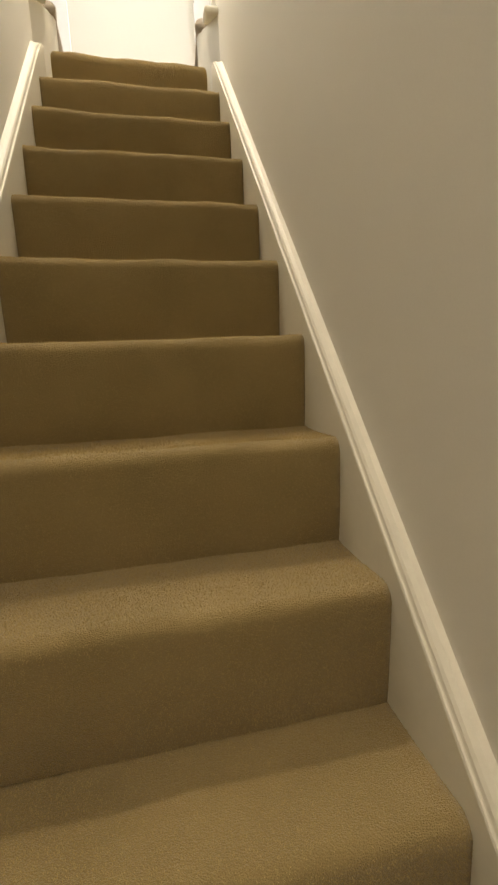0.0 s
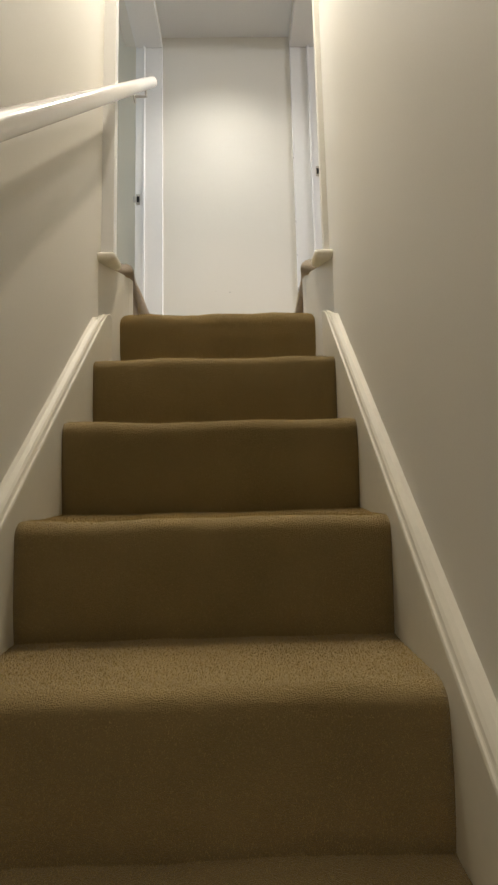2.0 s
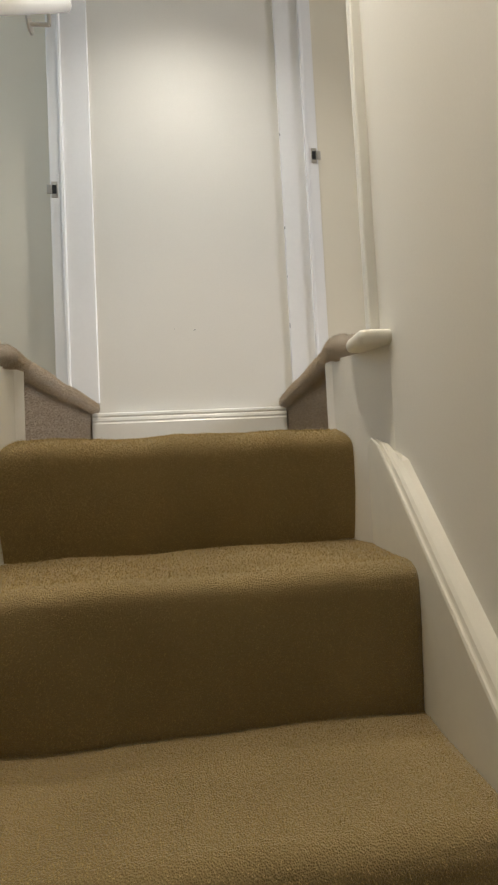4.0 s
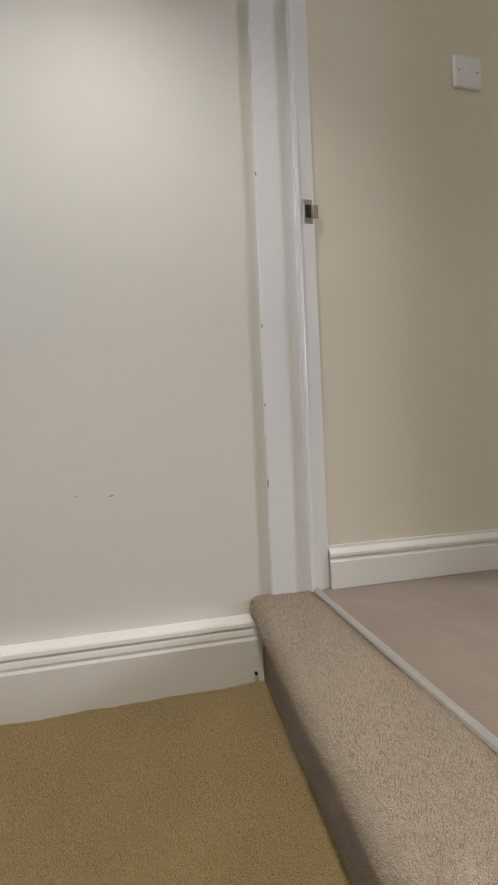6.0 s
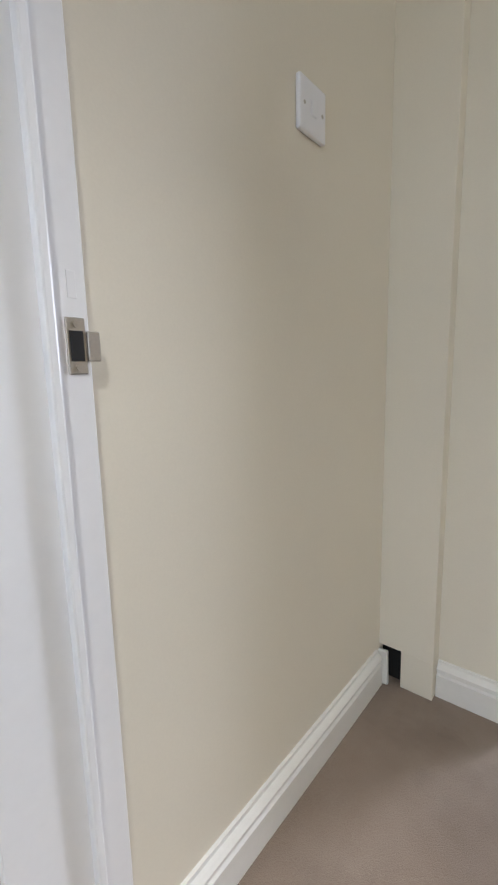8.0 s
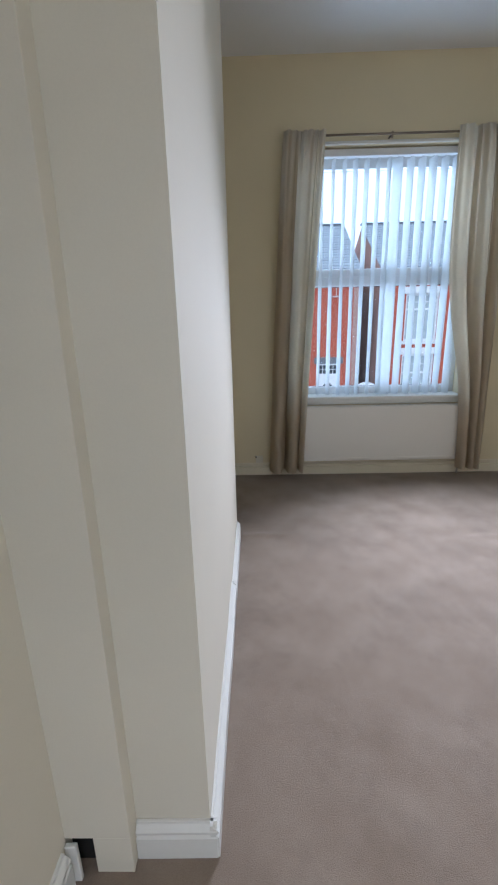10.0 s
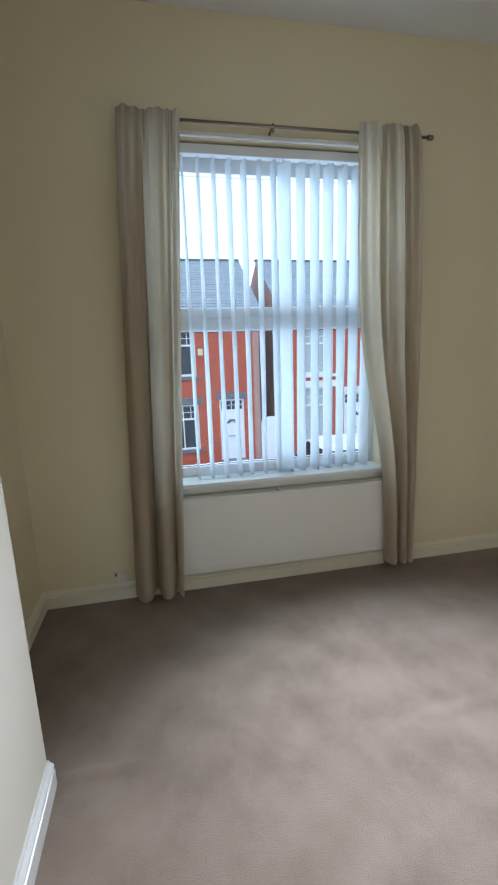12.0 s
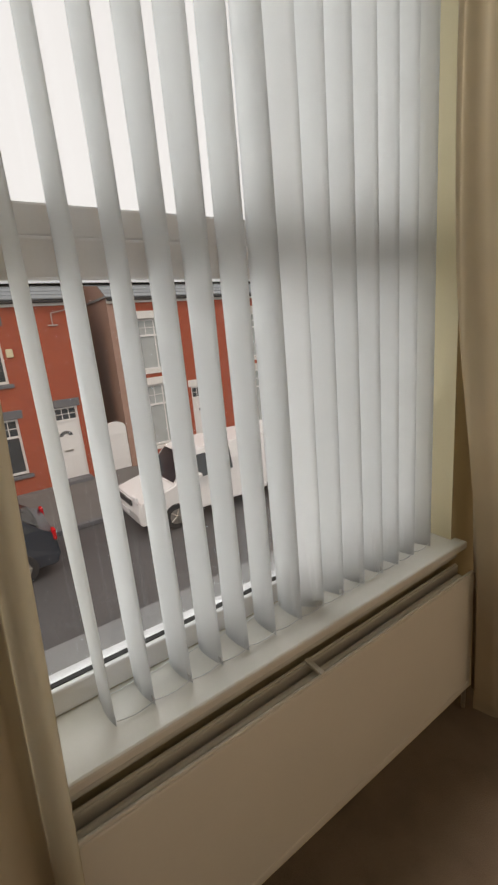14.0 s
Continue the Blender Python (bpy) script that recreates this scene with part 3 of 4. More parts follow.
def light_switch(x, y, z):
    s = base("light_switch", x, y, z, "white plastic plate on the alcove wall with two screws", "light switch")
    part("plate", boxes(((x - 0.044, y - 0.011, z - 0.044), (x + 0.044, y, z + 0.044)), bevel=0.004, segments=2), PLASTIC, s)
    part("rocker", boxes(((x - 0.009, y - 0.0135, z - 0.013), (x + 0.009, y - 0.010, z + 0.013)), bevel=0.002), PLASTIC, s)
    for dx in (-0.030, 0.030):
        bm = bmesh.new()
        tube(bm, (x + dx, y - 0.009, z), (x + dx, y - 0.0118, z), 0.0032, 10)
        part("screw", bm, STEEL, s)


light_switch(1.022, 0.799, 1.551)

# window
win = base("window_1", OUT - 0.1, -0.66, WZ0, "white framed casement window with a deep transom", "window", kind="structure")
FX0, FX1 = 4.275, 4.335
part("window_sill", boxes(((WX - 0.042, WY0 - 0.03, WZ0 - 0.020), (FX0 + 0.005, WY1 + 0.03, WZ0 + 0.006)), ((WX - 0.014, WY0 - 0.02, WZ0 - 0.062), (WX - 0.001, WY1 + 0.02, WZ0 - 0.020)), bevel=0.006, segments=2), GLOSS, win, "white gloss window board over a plain apron")
fr = [((FX0, WY0, WZ0 + 0.006), (FX1, WY0 + 0.065, WZ1)), ((FX0, WY1 - 0.065, WZ0 + 0.006), (FX1, WY1, WZ1)), ((FX0, WY0 + 0.065, WZ0 + 0.006), (FX1, WY1 - 0.065, WZ0 + 0.066)), ((FX0, WY0 + 0.065, WZ1 - 0.11), (FX1, WY1 - 0.065, WZ1))]
part("window_frame", boxes(*fr, bevel=0.005, segments=2), PVC, win)
tr = boxes(((FX0 - 0.012, WY0 + 0.065, 1.695), (FX1, WY1 - 0.065, 1.768)), ((FX0 + 0.004, WY0 + 0.065, 1.768), (FX1, WY1 - 0.065, 1.825)), bevel=0.006, segments=2)
part("transom", tr, PVC, win, "deep grey-shaded white transom bar")
part("gasket", boxes(((FX0 + 0.018, WY0 + 0.064, 1.691), (FX0 + 0.03, WY1 - 0.064, 1.696)), ((FX0 + 0.012, WY0 + 0.065, WZ0 + 0.0655), (FX0 + 0.026, WY1 - 0.065, WZ0 + 0.0680))), BLACK, win, "dark rubber gasket")
for z0, z1 in ((WZ0 + 0.066, 1.695), (1.825, WZ1 - 0.11)):
    p = part("pane", boxes(((4.302, WY0 + 0.065, z0), (4.308, WY1 - 0.065, z1))), PANE, win)
    p.visible_shadow = False
part("outer_sill", boxes(((FX1, WY0 - 0.03, WZ0 - 0.020), (OUT + 0.06, WY1 + 0.03, WZ0 + 0.004)), bevel=0.006), STONEGREY, win, "weathered grey stone outer sill")
part("lintel_trim", boxes(((WX - 0.02, WY0 - 0.03, WZ1), (WX - 0.002, WY1 + 0.03, WZ1 + 0.022)), bevel=0.004), GLOSS, win, "white timber trim over the window head")


def vertical_blind():
    blind = base("vertical_blind", 4.21, -0.66, 2.6, "white fabric vertical blind with half-open slats over the window", "window blind")
    part("headrail", boxes(((4.185, WY0 + 0.01, 2.565), (4.235, WY1 - 0.01, 2.612)), bevel=0.004, segments=2), PVC, blind)
    rng = random.Random(5)
    tips = []
    for k in range(-7, 7):
        phi = radians((6.5 if k < 0 else 14) + rng.uniform(-3, 3) + (26 if k == 0 else 0) + (1 if k > 0 else 0))
        tip = Vector((4.171, -0.741 - 0.0804 * k, 0))
        mid = tip + Vector((math.cos(phi), math.sin(phi), 0)) * 0.0445
        bm = bmesh.new()
        rows = []
        for i in range(9):
            z = 0.846 + rng.uniform(-0.001, 0.001) + (2.553 - 0.846) * i / 8
            a = phi + 0.05 * math.sin(i * 0.7 + k) + (0.10 if k == 0 else 0) * (1 - i / 8)
            d, n = Vector((math.cos(a), math.sin(a), 0)), Vector((-math.sin(a), math.cos(a), 0))
            sway = 0.004 * (1 - i / 8) * math.sin(k * 1.7)
            row = []
            for j in range(7):
                u = -0.0445 + 0.089 * j / 6
                row.append(bm.verts.new((mid.x + d.x * u + n.x * 0.005 * (1 - (u / 0.0445) ** 2), mid.y + sway + d.y * u + n.y * 0.005 * (1 - (u / 0.0445) ** 2), z)))
            rows.append(row)
        for a, b in zip(rows, rows[1:]):
            for j in range(6):
                bm.faces.new((a[j], a[j + 1], b[j + 1], b[j]))
        bmesh.ops.solidify(bm, geom=bm.faces[:], thickness=0.0006)
        s = part("slat", bm, BLIND, blind, smooth=True)
        bm = boxes(((mid.x - 0.003, mid.y - 0.006, 2.548), (mid.x + 0.003, mid.y + 0.006, 2.568)))
        part("hanger", bm, PVC, s)
        d = Vector((math.cos(phi), math.sin(phi), 0))
        bm = boxes(((-0.040, -0.0014, 0.850), (0.040, 0.0014, 0.868)), bevel=0.001)
        bm.transform(Matrix.Translation((mid.x, mid.y + 0.004 * math.sin(k * 1.7), 0)) @ Matrix.Rotation(phi, 4, "Z"))
        part("weight", bm, BLIND, s)
        tips.append((mid - d * 0.042, mid + d * 0.042))
    for e in (0, 1):
        bm = bmesh.new()
        for a, b in zip(tips, tips[1:]):
            p, q = a[e], b[e]
            pts = [p.lerp(q, t / 5) + Vector((0, 0, 0.857 - 0.007 * math.sin(math.pi * t / 5))) for t in range(6)]
            for c, f in zip(pts, pts[1:]):
                tube(bm, c, f, 0.0012, 6)
        part("chain", bm, PVC, blind, "thin white bead chain joining the slat weights")
    return blind


vertical_blind()


def radiator(y0, y1, z0, z1, x):
    rad = base("radiator", x, (y0 + y1) / 2, FLOOR, "white enamelled double panel radiator under the window", "radiator")
    for name, xf in (("front_panel", x), ("back_panel", x + 0.056)):
        bm = boxes(((xf, y0, z0), (xf + 0.013, y1, z1 - 0.006)), bevel=0.004, segments=2)
        p = part(name, bm, RADPAINT, rad)
        part("top_rim", boxes(((xf + 0.003, y0 + 0.004, z1 - 0.008), (xf + 0.010, y1 - 0.004, z1)), bevel=0.0025, segments=2), RADPAINT, p)
        part("bottom_rim", boxes(((xf - 0.0025, y0 + 0.012, z0 + 0.012), (xf + 0.004, y1 - 0.012, z0 + 0.030)), bevel=0.0025, segments=2), RADPAINT, p)
    part("convector", boxes(*[((x + 0.018, y0 + 0.06 + i * (y1 - y0 - 0.12) / 40, z0 + 0.03), (x + 0.054, y0 + 0.062 + i * (y1 - y0 - 0.12) / 40, z1 - 0.045)) for i in range(41)]), RADPAINT, rad)
    bm = bmesh.new()
    tube(bm, (x + 0.035, y0 + 0.03, z1 - 0.03), (x + 0.035, y1 - 0.03, z1 - 0.03), 0.012, 10)
    part("header_pipe", bm, RADPAINT, rad)
    part("clip", boxes(((x + 0.004, -0.637, z1 - 0.006), (x + 0.066, -0.623, z1 + 0.003)), bevel=0.001), RADPAINT, rad, "small white top clip")
    bm = bmesh.new()
    tube(bm, (x + 0.035, y0 - 0.03, z0 + 0.05), (x + 0.035, y0 + 0.01, z0 + 0.05), 0.011, 10)
    tube(bm, (x + 0.035, y0 - 0.03, FLOOR), (x + 0.035, y0 - 0.03, z0 + 0.06), 0.0075, 10)
    tube(bm, (x + 0.035, y0 - 0.03, z0 + 0.06), (x + 0.035, y0 - 0.03, z0 + 0.11), 0.014, 12)
    part("valve", bm, STEEL, rad)
    for yy in (y0 + 0.15, y1 - 0.15):
        part("wall_bracket", boxes(((x + 0.066, yy - 0.015, z0 + 0.05), (WX, yy + 0.015, z1 - 0.06))), RADPAINT, rad)
    return rad


radiator(-1.302, -0.012, 0.318, 0.775, 4.060)

# curtain rail
rail = base("curtain_rail", 4.07, -0.66, 2.655, "thin bronze curtain rail on small brackets", "curtain rail")
bm = bmesh.new()
tube(bm, (4.07, -1.470, 2.655), (4.07, 0.085, 2.655), 0.0075, 12)
part("pole", bm, BRASS, rail, smooth=True)
for yy in (-1.483, 0.088):
    bm = bmesh.new()
    tube(bm, (4.07, yy - 0.014, 2.655), (4.07, yy + 0.014, 2.655), 0.012, 14)
    part("finial", bm, BRASS, rail)
for yy in (-1.42, -0.621, 0.05):
    bm = boxes(((4.064, yy - 0.005, 2.628), (4.076, yy + 0.005, 2.668)), ((4.07, yy - 0.004, 2.650), (WX, yy + 0.004, 2.660)))
    part("bracket", bm, BRASS, rail)


def curtain(label, edges, folds, seed, hem):
    """A gathered curtain: edges(t) gives its two y edges and its x at height t (0 hem to 1 rail)."""
    rng = random.Random(seed)
    ph = [rng.uniform(0, 6.28) for _ in range(6)]
    bm = bmesh.new()
    rows, cols = 44, 150
    grid = []
    for i in range(rows + 1):
        t = i / rows
        ya, yb, xc, amp = edges(t)
        row = []
        for j in range(cols + 1):
            s = j / cols
            w = s + 0.035 * math.sin(5 * s + ph[0]) + 0.02 * (1 - t) * math.sin(9 * s + ph[1])
            f = math.sin(2 * math.pi * folds * w + ph[2] + 0.5 * (1 - t) * math.sin(3 * s + ph[3]))
            g = 0.38 * t ** 3 * math.sin(2 * math.pi * folds * 3.7 * w + ph[4]) + 0.26 * t ** 2 * math.sin(2 * math.pi * folds * 2.1 * w + ph[5])
            f *= 1 - 0.70 * t ** 5
            sharp = math.copysign(abs(f) ** 0.75, f)
            x = xc + amp * (sharp + g) + 0.050 * math.exp(-((s - 0.36 - 0.12 * (1 - t)) / 0.04) ** 2) * (1 - 0.6 * t ** 4) + 0.004 * noise.noise(Vector((s * 6, t * 5, seed)))
            y = ya + (yb - ya) * s - 0.010 * math.cos(2 * math.pi * folds * w + ph[2])
            z = hem + (2.672 - hem) * t + (0.003 * noise.noise(Vector((s * 9, seed, 0))) if i in (0, rows) else 0)
            row.append(bm.verts.new((x, y, z)))
        grid.append(row)
    for a, b in zip(grid, grid[1:]):
        for j in range(cols):
            bm.faces.new((a[j], b[j], b[j + 1], a[j + 1]))
    bmesh.ops.solidify(bm, geom=bm.faces[:], thickness=0.0015)
    c = base("curtain", 4.05, edges(0.5)[0], hem, label, "curtain", "pair of bedroom curtains")
    part("drape", bm, CURTAIN, c, smooth=True)
    return c


def left_edges(t):
    b = 1 - t
    return 0.112 + 0.115 * b ** 0.8, -0.168 + 0.135 * b ** 0.9, 4.020 - 0.020 * b, 0.026 + 0.026 * b ** 0.7


def right_edges(t):
    z = 0.27 + 2.4 * t
    pull = 1 / (1 + math.exp((z - 1.25) * 4.2))
    return -1.052 - 0.215 * pull - 0.015 * (1 - t), -1.368 - 0.10 * (1 - t) ** 0.5 + 0.02 * pull, 4.004 - 0.010 * pull, 0.024 + 0.016 * (1 - t)


curtain("long stone-coloured curtain hanging in soft folds beside the window", left_edges, 2.3, 3, 0.250)
curtain("long stone-coloured curtain pulled aside behind the radiator's end", right_edges, 2.8, 8, 0.262)

bm = bmesh.new()
bmesh.ops.create_icosphere(bm, subdivisions=2, radius=0.013, matrix=Matrix.Translation((2.735, -1.04, FLOOR + 0.014)) @ Matrix.Diagonal((1.3, 1.0, 0.5, 1)))
for v in bm.verts:
    v.co += Vector((1, 1, 0.6)) * 0.007 * noise.noise(v.co * 70)
tagged(link_mesh("paper_scrap", bm, PLASTIC), "small crumpled white scrap lying on the carpet", "litter")

# small socket by the curtain
sock = base("wall_socket", 4.13, 0.33, FLOOR, "small white telephone socket above the skirting with a dark cable", "socket")
part("plate", boxes(((4.134, 0.29, FLOOR + 0.106), (WX, 0.352, FLOOR + 0.168)), bevel=0.003, segments=2), WALL, sock)
bm = bmesh.new()
tube(bm, (4.131, 0.349, FLOOR + 0.152), (4.131, 0.349, FLOOR + 0.168), 0.004, 8)
part("cable", bm, BLACK, sock)

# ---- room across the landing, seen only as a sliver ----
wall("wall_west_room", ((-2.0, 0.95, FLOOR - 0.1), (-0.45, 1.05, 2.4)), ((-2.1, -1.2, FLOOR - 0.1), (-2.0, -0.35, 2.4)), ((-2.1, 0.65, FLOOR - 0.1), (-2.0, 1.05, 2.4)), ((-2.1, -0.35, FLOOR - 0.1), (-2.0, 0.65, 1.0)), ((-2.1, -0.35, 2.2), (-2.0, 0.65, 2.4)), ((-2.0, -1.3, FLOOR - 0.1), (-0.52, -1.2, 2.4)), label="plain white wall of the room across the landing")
tagged(link_mesh("ceiling_west_room", boxes(((-2.1, -1.3, 2.4), (-0.46, 1.05, 2.5)), ((-0.52, -0.03, TOP), (-0.315, 0.80, 2.4))), CEIL), "white ceiling of the room across the landing", "ceiling", kind="structure")
tagged(link_mesh("floor_west_room", boxes(((-2.0, -1.2, FLOOR - 0.1), (-0.46, 0.95, FLOOR - 0.004))), ROOMCARPET), "taupe carpet of the room across the landing", "floor", kind="structure")
skirting("baseboard_west_room", (-1.99, 0.95, 0), (-0.46, 0.95, 0), FLOOR, (0, -1, 0))

# ---- outside: the street and the terrace opposite ----
FX = 18.5                    # front of the houses opposite
PAVE = ROAD + 0.12


def brick_material(name, a, b, mortar):
    m = material(name, a, 0.85, vary=0.1, scale=1.2, fine=60, bump=0.2, depth=0.004)
    n, link = m.node_tree.nodes, m.node_tree.links.new
    pos, split, join = n["Texture Coordinate"], n.new("ShaderNodeSeparateXYZ"), n.new("ShaderNodeCombineXYZ")
    add = n.new("ShaderNodeMath")
    link(pos.outputs["Object"], split.inputs[0])
    link(split.outputs["X"], add.inputs[0])
    link(split.outputs["Y"], add.inputs[1])
    link(add.outputs[0], join.inputs["X"])
    link(split.outputs["Z"], join.inputs["Y"])
    br = n.new("ShaderNodeTexBrick")
    br.inputs["Scale"].default_value = 1.0
    br.inputs["Brick Width"].default_value, br.inputs["Row Height"].default_value, br.inputs["Mortar Size"].default_value = 0.225, 0.075, 0.005
    br.inputs["Color1"].default_value, br.inputs["Color2"].default_value, br.inputs["Mortar"].default_value = (*a, 1), (*b, 1), (*mortar, 1)
    link(join.outputs[0], br.inputs["Vector"])
    link(br.outputs["Color"], n["Principled BSDF"].inputs["Base Color"])
    link(br.outputs["Fac"], n["Bump"].inputs["Height"])
    n["Bump"].invert = True
    return m


BRICK = brick_material("red_pressed_brick", (0.46, 0.090, 0.042), (0.40, 0.070, 0.035), (0.30, 0.12, 0.08))
SIDEBRICK = brick_material("brown_common_brick", (0.42, 0.24, 0.19), (0.36, 0.21, 0.165), (0.42, 0.32, 0.27))
SLATE = per_piece(material("grey_roof_slate", (0.22, 0.25, 0.27), 0.55, vary=0.15, scale=3, fine=14, bump=0.3, depth=0.006), 0.12)
STONE = material("grey_painted_stone", (0.14, 0.145, 0.16), 0.8, vary=0.12, fine=30)
WHITESTONE = material("white_painted_stone", (0.76, 0.75, 0.72), 0.7, vary=0.06, fine=30)
UPVC = material("white_plastic_frame", (0.80, 0.80, 0.79), 0.35, vary=0.03)
DARKGLASS = material("far_window_glass", (0.05, 0.06, 0.07), 0.06, vary=0.3, scale=2, bump=0.0)
NET = material("net_curtain", (0.42, 0.46, 0.46), 0.9, vary=0.12, scale=6, fine=40)
ASPHALT = material("wet_grey_asphalt", (0.085, 0.085, 0.088), 0.55, vary=0.2, scale=0.8, fine=90, bump=0.4, depth=0.01)
FLAG = material("grey_paving", (0.15, 0.145, 0.14), 0.75, vary=0.15, scale=1.5, fine=40)
GUTTER = material("black_gutter", (0.03, 0.03, 0.032), 0.5)

gr = boxes(((-1500, -1500, ROAD - 0.5), (1500, 1500, ROAD)))
tagged(link_mesh("ground", gr, ASPHALT), "grey damp asphalt street reaching away", "road", kind="structure")
pv = tagged(link_mesh("pavement", boxes(((14.6, -40, ROAD), (FX + 0.2, 40, PAVE))), FLAG), "grey paved footway before the terrace", "pavement", kind="structure")
part("kerb", boxes(*[((14.45, -12 + i * 0.9, ROAD), (14.595, -12 + i * 0.9 + 0.892, PAVE + 0.004)) for i in range(22)], bevel=0.01), STONE, pv)


def faced(x0, x1, y0, y1, z0, z1, holes):
    """A wall with openings, as boxes between them. holes: (y0, y1, z0, z1)."""
    bm = bmesh.new()
    ys = sorted({y0, y1, *[h[0] for h in holes], *[h[1] for h in holes]})
    for a, b in zip(ys, ys[1:]):
        z = z0
        for h in sorted((h for h in holes if h[0] <= a and h[1] >= b), key=lambda h: h[2]):
            if h[2] > z:
                box(bm, (x0, a, z), (x1, b, h[2]))
            z = h[3]
        if z1 > z:
            box(bm, (x0, a, z), (x1, b, z1))
    return bm


def far_window(house, y0, y1, z0, z1, lintel, bars=True, sill=True):
    w = part("window", boxes(((FX + 0.09, y0, z0), (FX + 0.14, y0 + 0.07, z1)), ((FX + 0.09, y1 - 0.07, z0), (FX + 0.14, y1, z1)), ((FX + 0.09, y0 + 0.07, z0), (FX + 0.14, y1 - 0.07, z0 + 0.08)),
             ((FX + 0.09, y0 + 0.07, z1 - 0.07), (FX + 0.14, y1 - 0.07, z1)), ((FX + 0.08, y0 + 0.07, z0 + (z1 - z0) * 0.66), (FX + 0.14, y1 - 0.07, z0 + (z1 - z0) * 0.66 + 0.07))), UPVC, house, "white framed sash-style window")
    mid = (y0 + y1) / 2
    zm = z0 + (z1 - z0) * 0.66
    bb = [((FX + 0.095, mid - 0.02, z0 + 0.08), (FX + 0.125, mid + 0.02, z1 - 0.07))]
    if bars:
        for i in (0.25, 0.75):
            yy = y0 + (y1 - y0) * i
            bb.append(((FX + 0.10, yy - 0.012, zm + 0.07), (FX + 0.12, yy + 0.012, z1 - 0.07)))
        bb.append(((FX + 0.10, y0 + 0.07, (zm + z1) / 2 - 0.012), (FX + 0.12, y1 - 0.07, (zm + z1) / 2 + 0.012)))
    part("glazing_bars", boxes(*bb), UPVC, w)
    part("pane", boxes(((FX + 0.13, y0 + 0.06, z0 + 0.06), (FX + 0.138, y1 - 0.06, z1 - 0.06))), NET if not bars or y1 < -4 else DARKGLASS, w)
    part("lintel", boxes(((FX - 0.03, y0 - 0.16, z1), (FX + 0.1, y1 + 0.16, z1 + 0.27)), bevel=0.01), lintel, house)
    if sill:
        part("sill", boxes(((FX - 0.06, y0 - 0.12, z0 - 0.13), (FX + 0.1, y1 + 0.12, z0)), bevel=0.01), lintel, house)


def far_door(house, y0, y1, lintel, mat):
    zt = -0.25
    d = part("door", boxes(((FX + 0.08, y0, PAVE + 0.12), (FX + 0.15, y1, zt - 0.48)), bevel=0.006), mat, house, "white panelled front door with a fan light")
    part("frame", boxes(((FX + 0.05, y0 - 0.07, PAVE + 0.1), (FX + 0.16, y0, zt)), ((FX + 0.05, y1, PAVE + 0.1), (FX + 0.16, y1 + 0.07, zt)), ((FX + 0.05, y0, zt - 0.48), (FX + 0.16, y1, zt - 0.42)), ((FX + 0.05, y0, zt - 0.06), (FX + 0.16, y1, zt))), UPVC, d)
    part("top_light", boxes(((FX + 0.12, y0, zt - 0.42), (FX + 0.13, y1, zt - 0.06))), DARKGLASS, d)
    n = 4
    part("glazing_bars", boxes(*[((FX + 0.10, y0 + (y1 - y0) * i / n - 0.012, zt - 0.42), (FX + 0.125, y0 + (y1 - y0) * i / n + 0.012, zt - 0.06)) for i in range(1, n)], ((FX + 0.10, y0, zt - 0.25), (FX + 0.125, y1, zt - 0.23))), UPVC, d)
    mid = (y0 + y1) / 2
    bm = bmesh.new()
    for i in range(8):
        a0, a1 = math.pi * i / 8, math.pi * (i + 0.86) / 8
        vs = [(FX + 0.074, mid + r * math.cos(a), zt - 0.98 + r * 0.8 * math.sin(a)) for r, a in ((0.09, a0), (0.22, a0), (0.22, a1), (0.09, a1))]
        bm.faces.new([bm.verts.new(v) for v in vs])
    part("fan_light", bm, DARKGLASS, d)
    part("letter_box", boxes(((FX + 0.065, mid - 0.14, PAVE + 1.05), (FX + 0.082, mid + 0.14, PAVE + 1.11))), STEEL, d)
    part("panel", boxes(((FX + 0.07, y0 + 0.12, PAVE + 0.25), (FX + 0.085, mid - 0.05, PAVE + 0.9)), ((FX + 0.07, mid + 0.05, PAVE + 0.25), (FX + 0.085, y1 - 0.12, PAVE + 0.9)), bevel=0.008), mat, d)
    part("door_step", boxes(((FX - 0.35, y0 - 0.1, PAVE), (FX + 0.1, y1 + 0.1, PAVE + 0.12)), bevel=0.01), STONE, house)
    part("lintel", boxes(((FX - 0.03, y0 - 0.17, zt), (FX + 0.1, y1 + 0.17, zt + 0.27)), bevel=0.01), lintel, house)


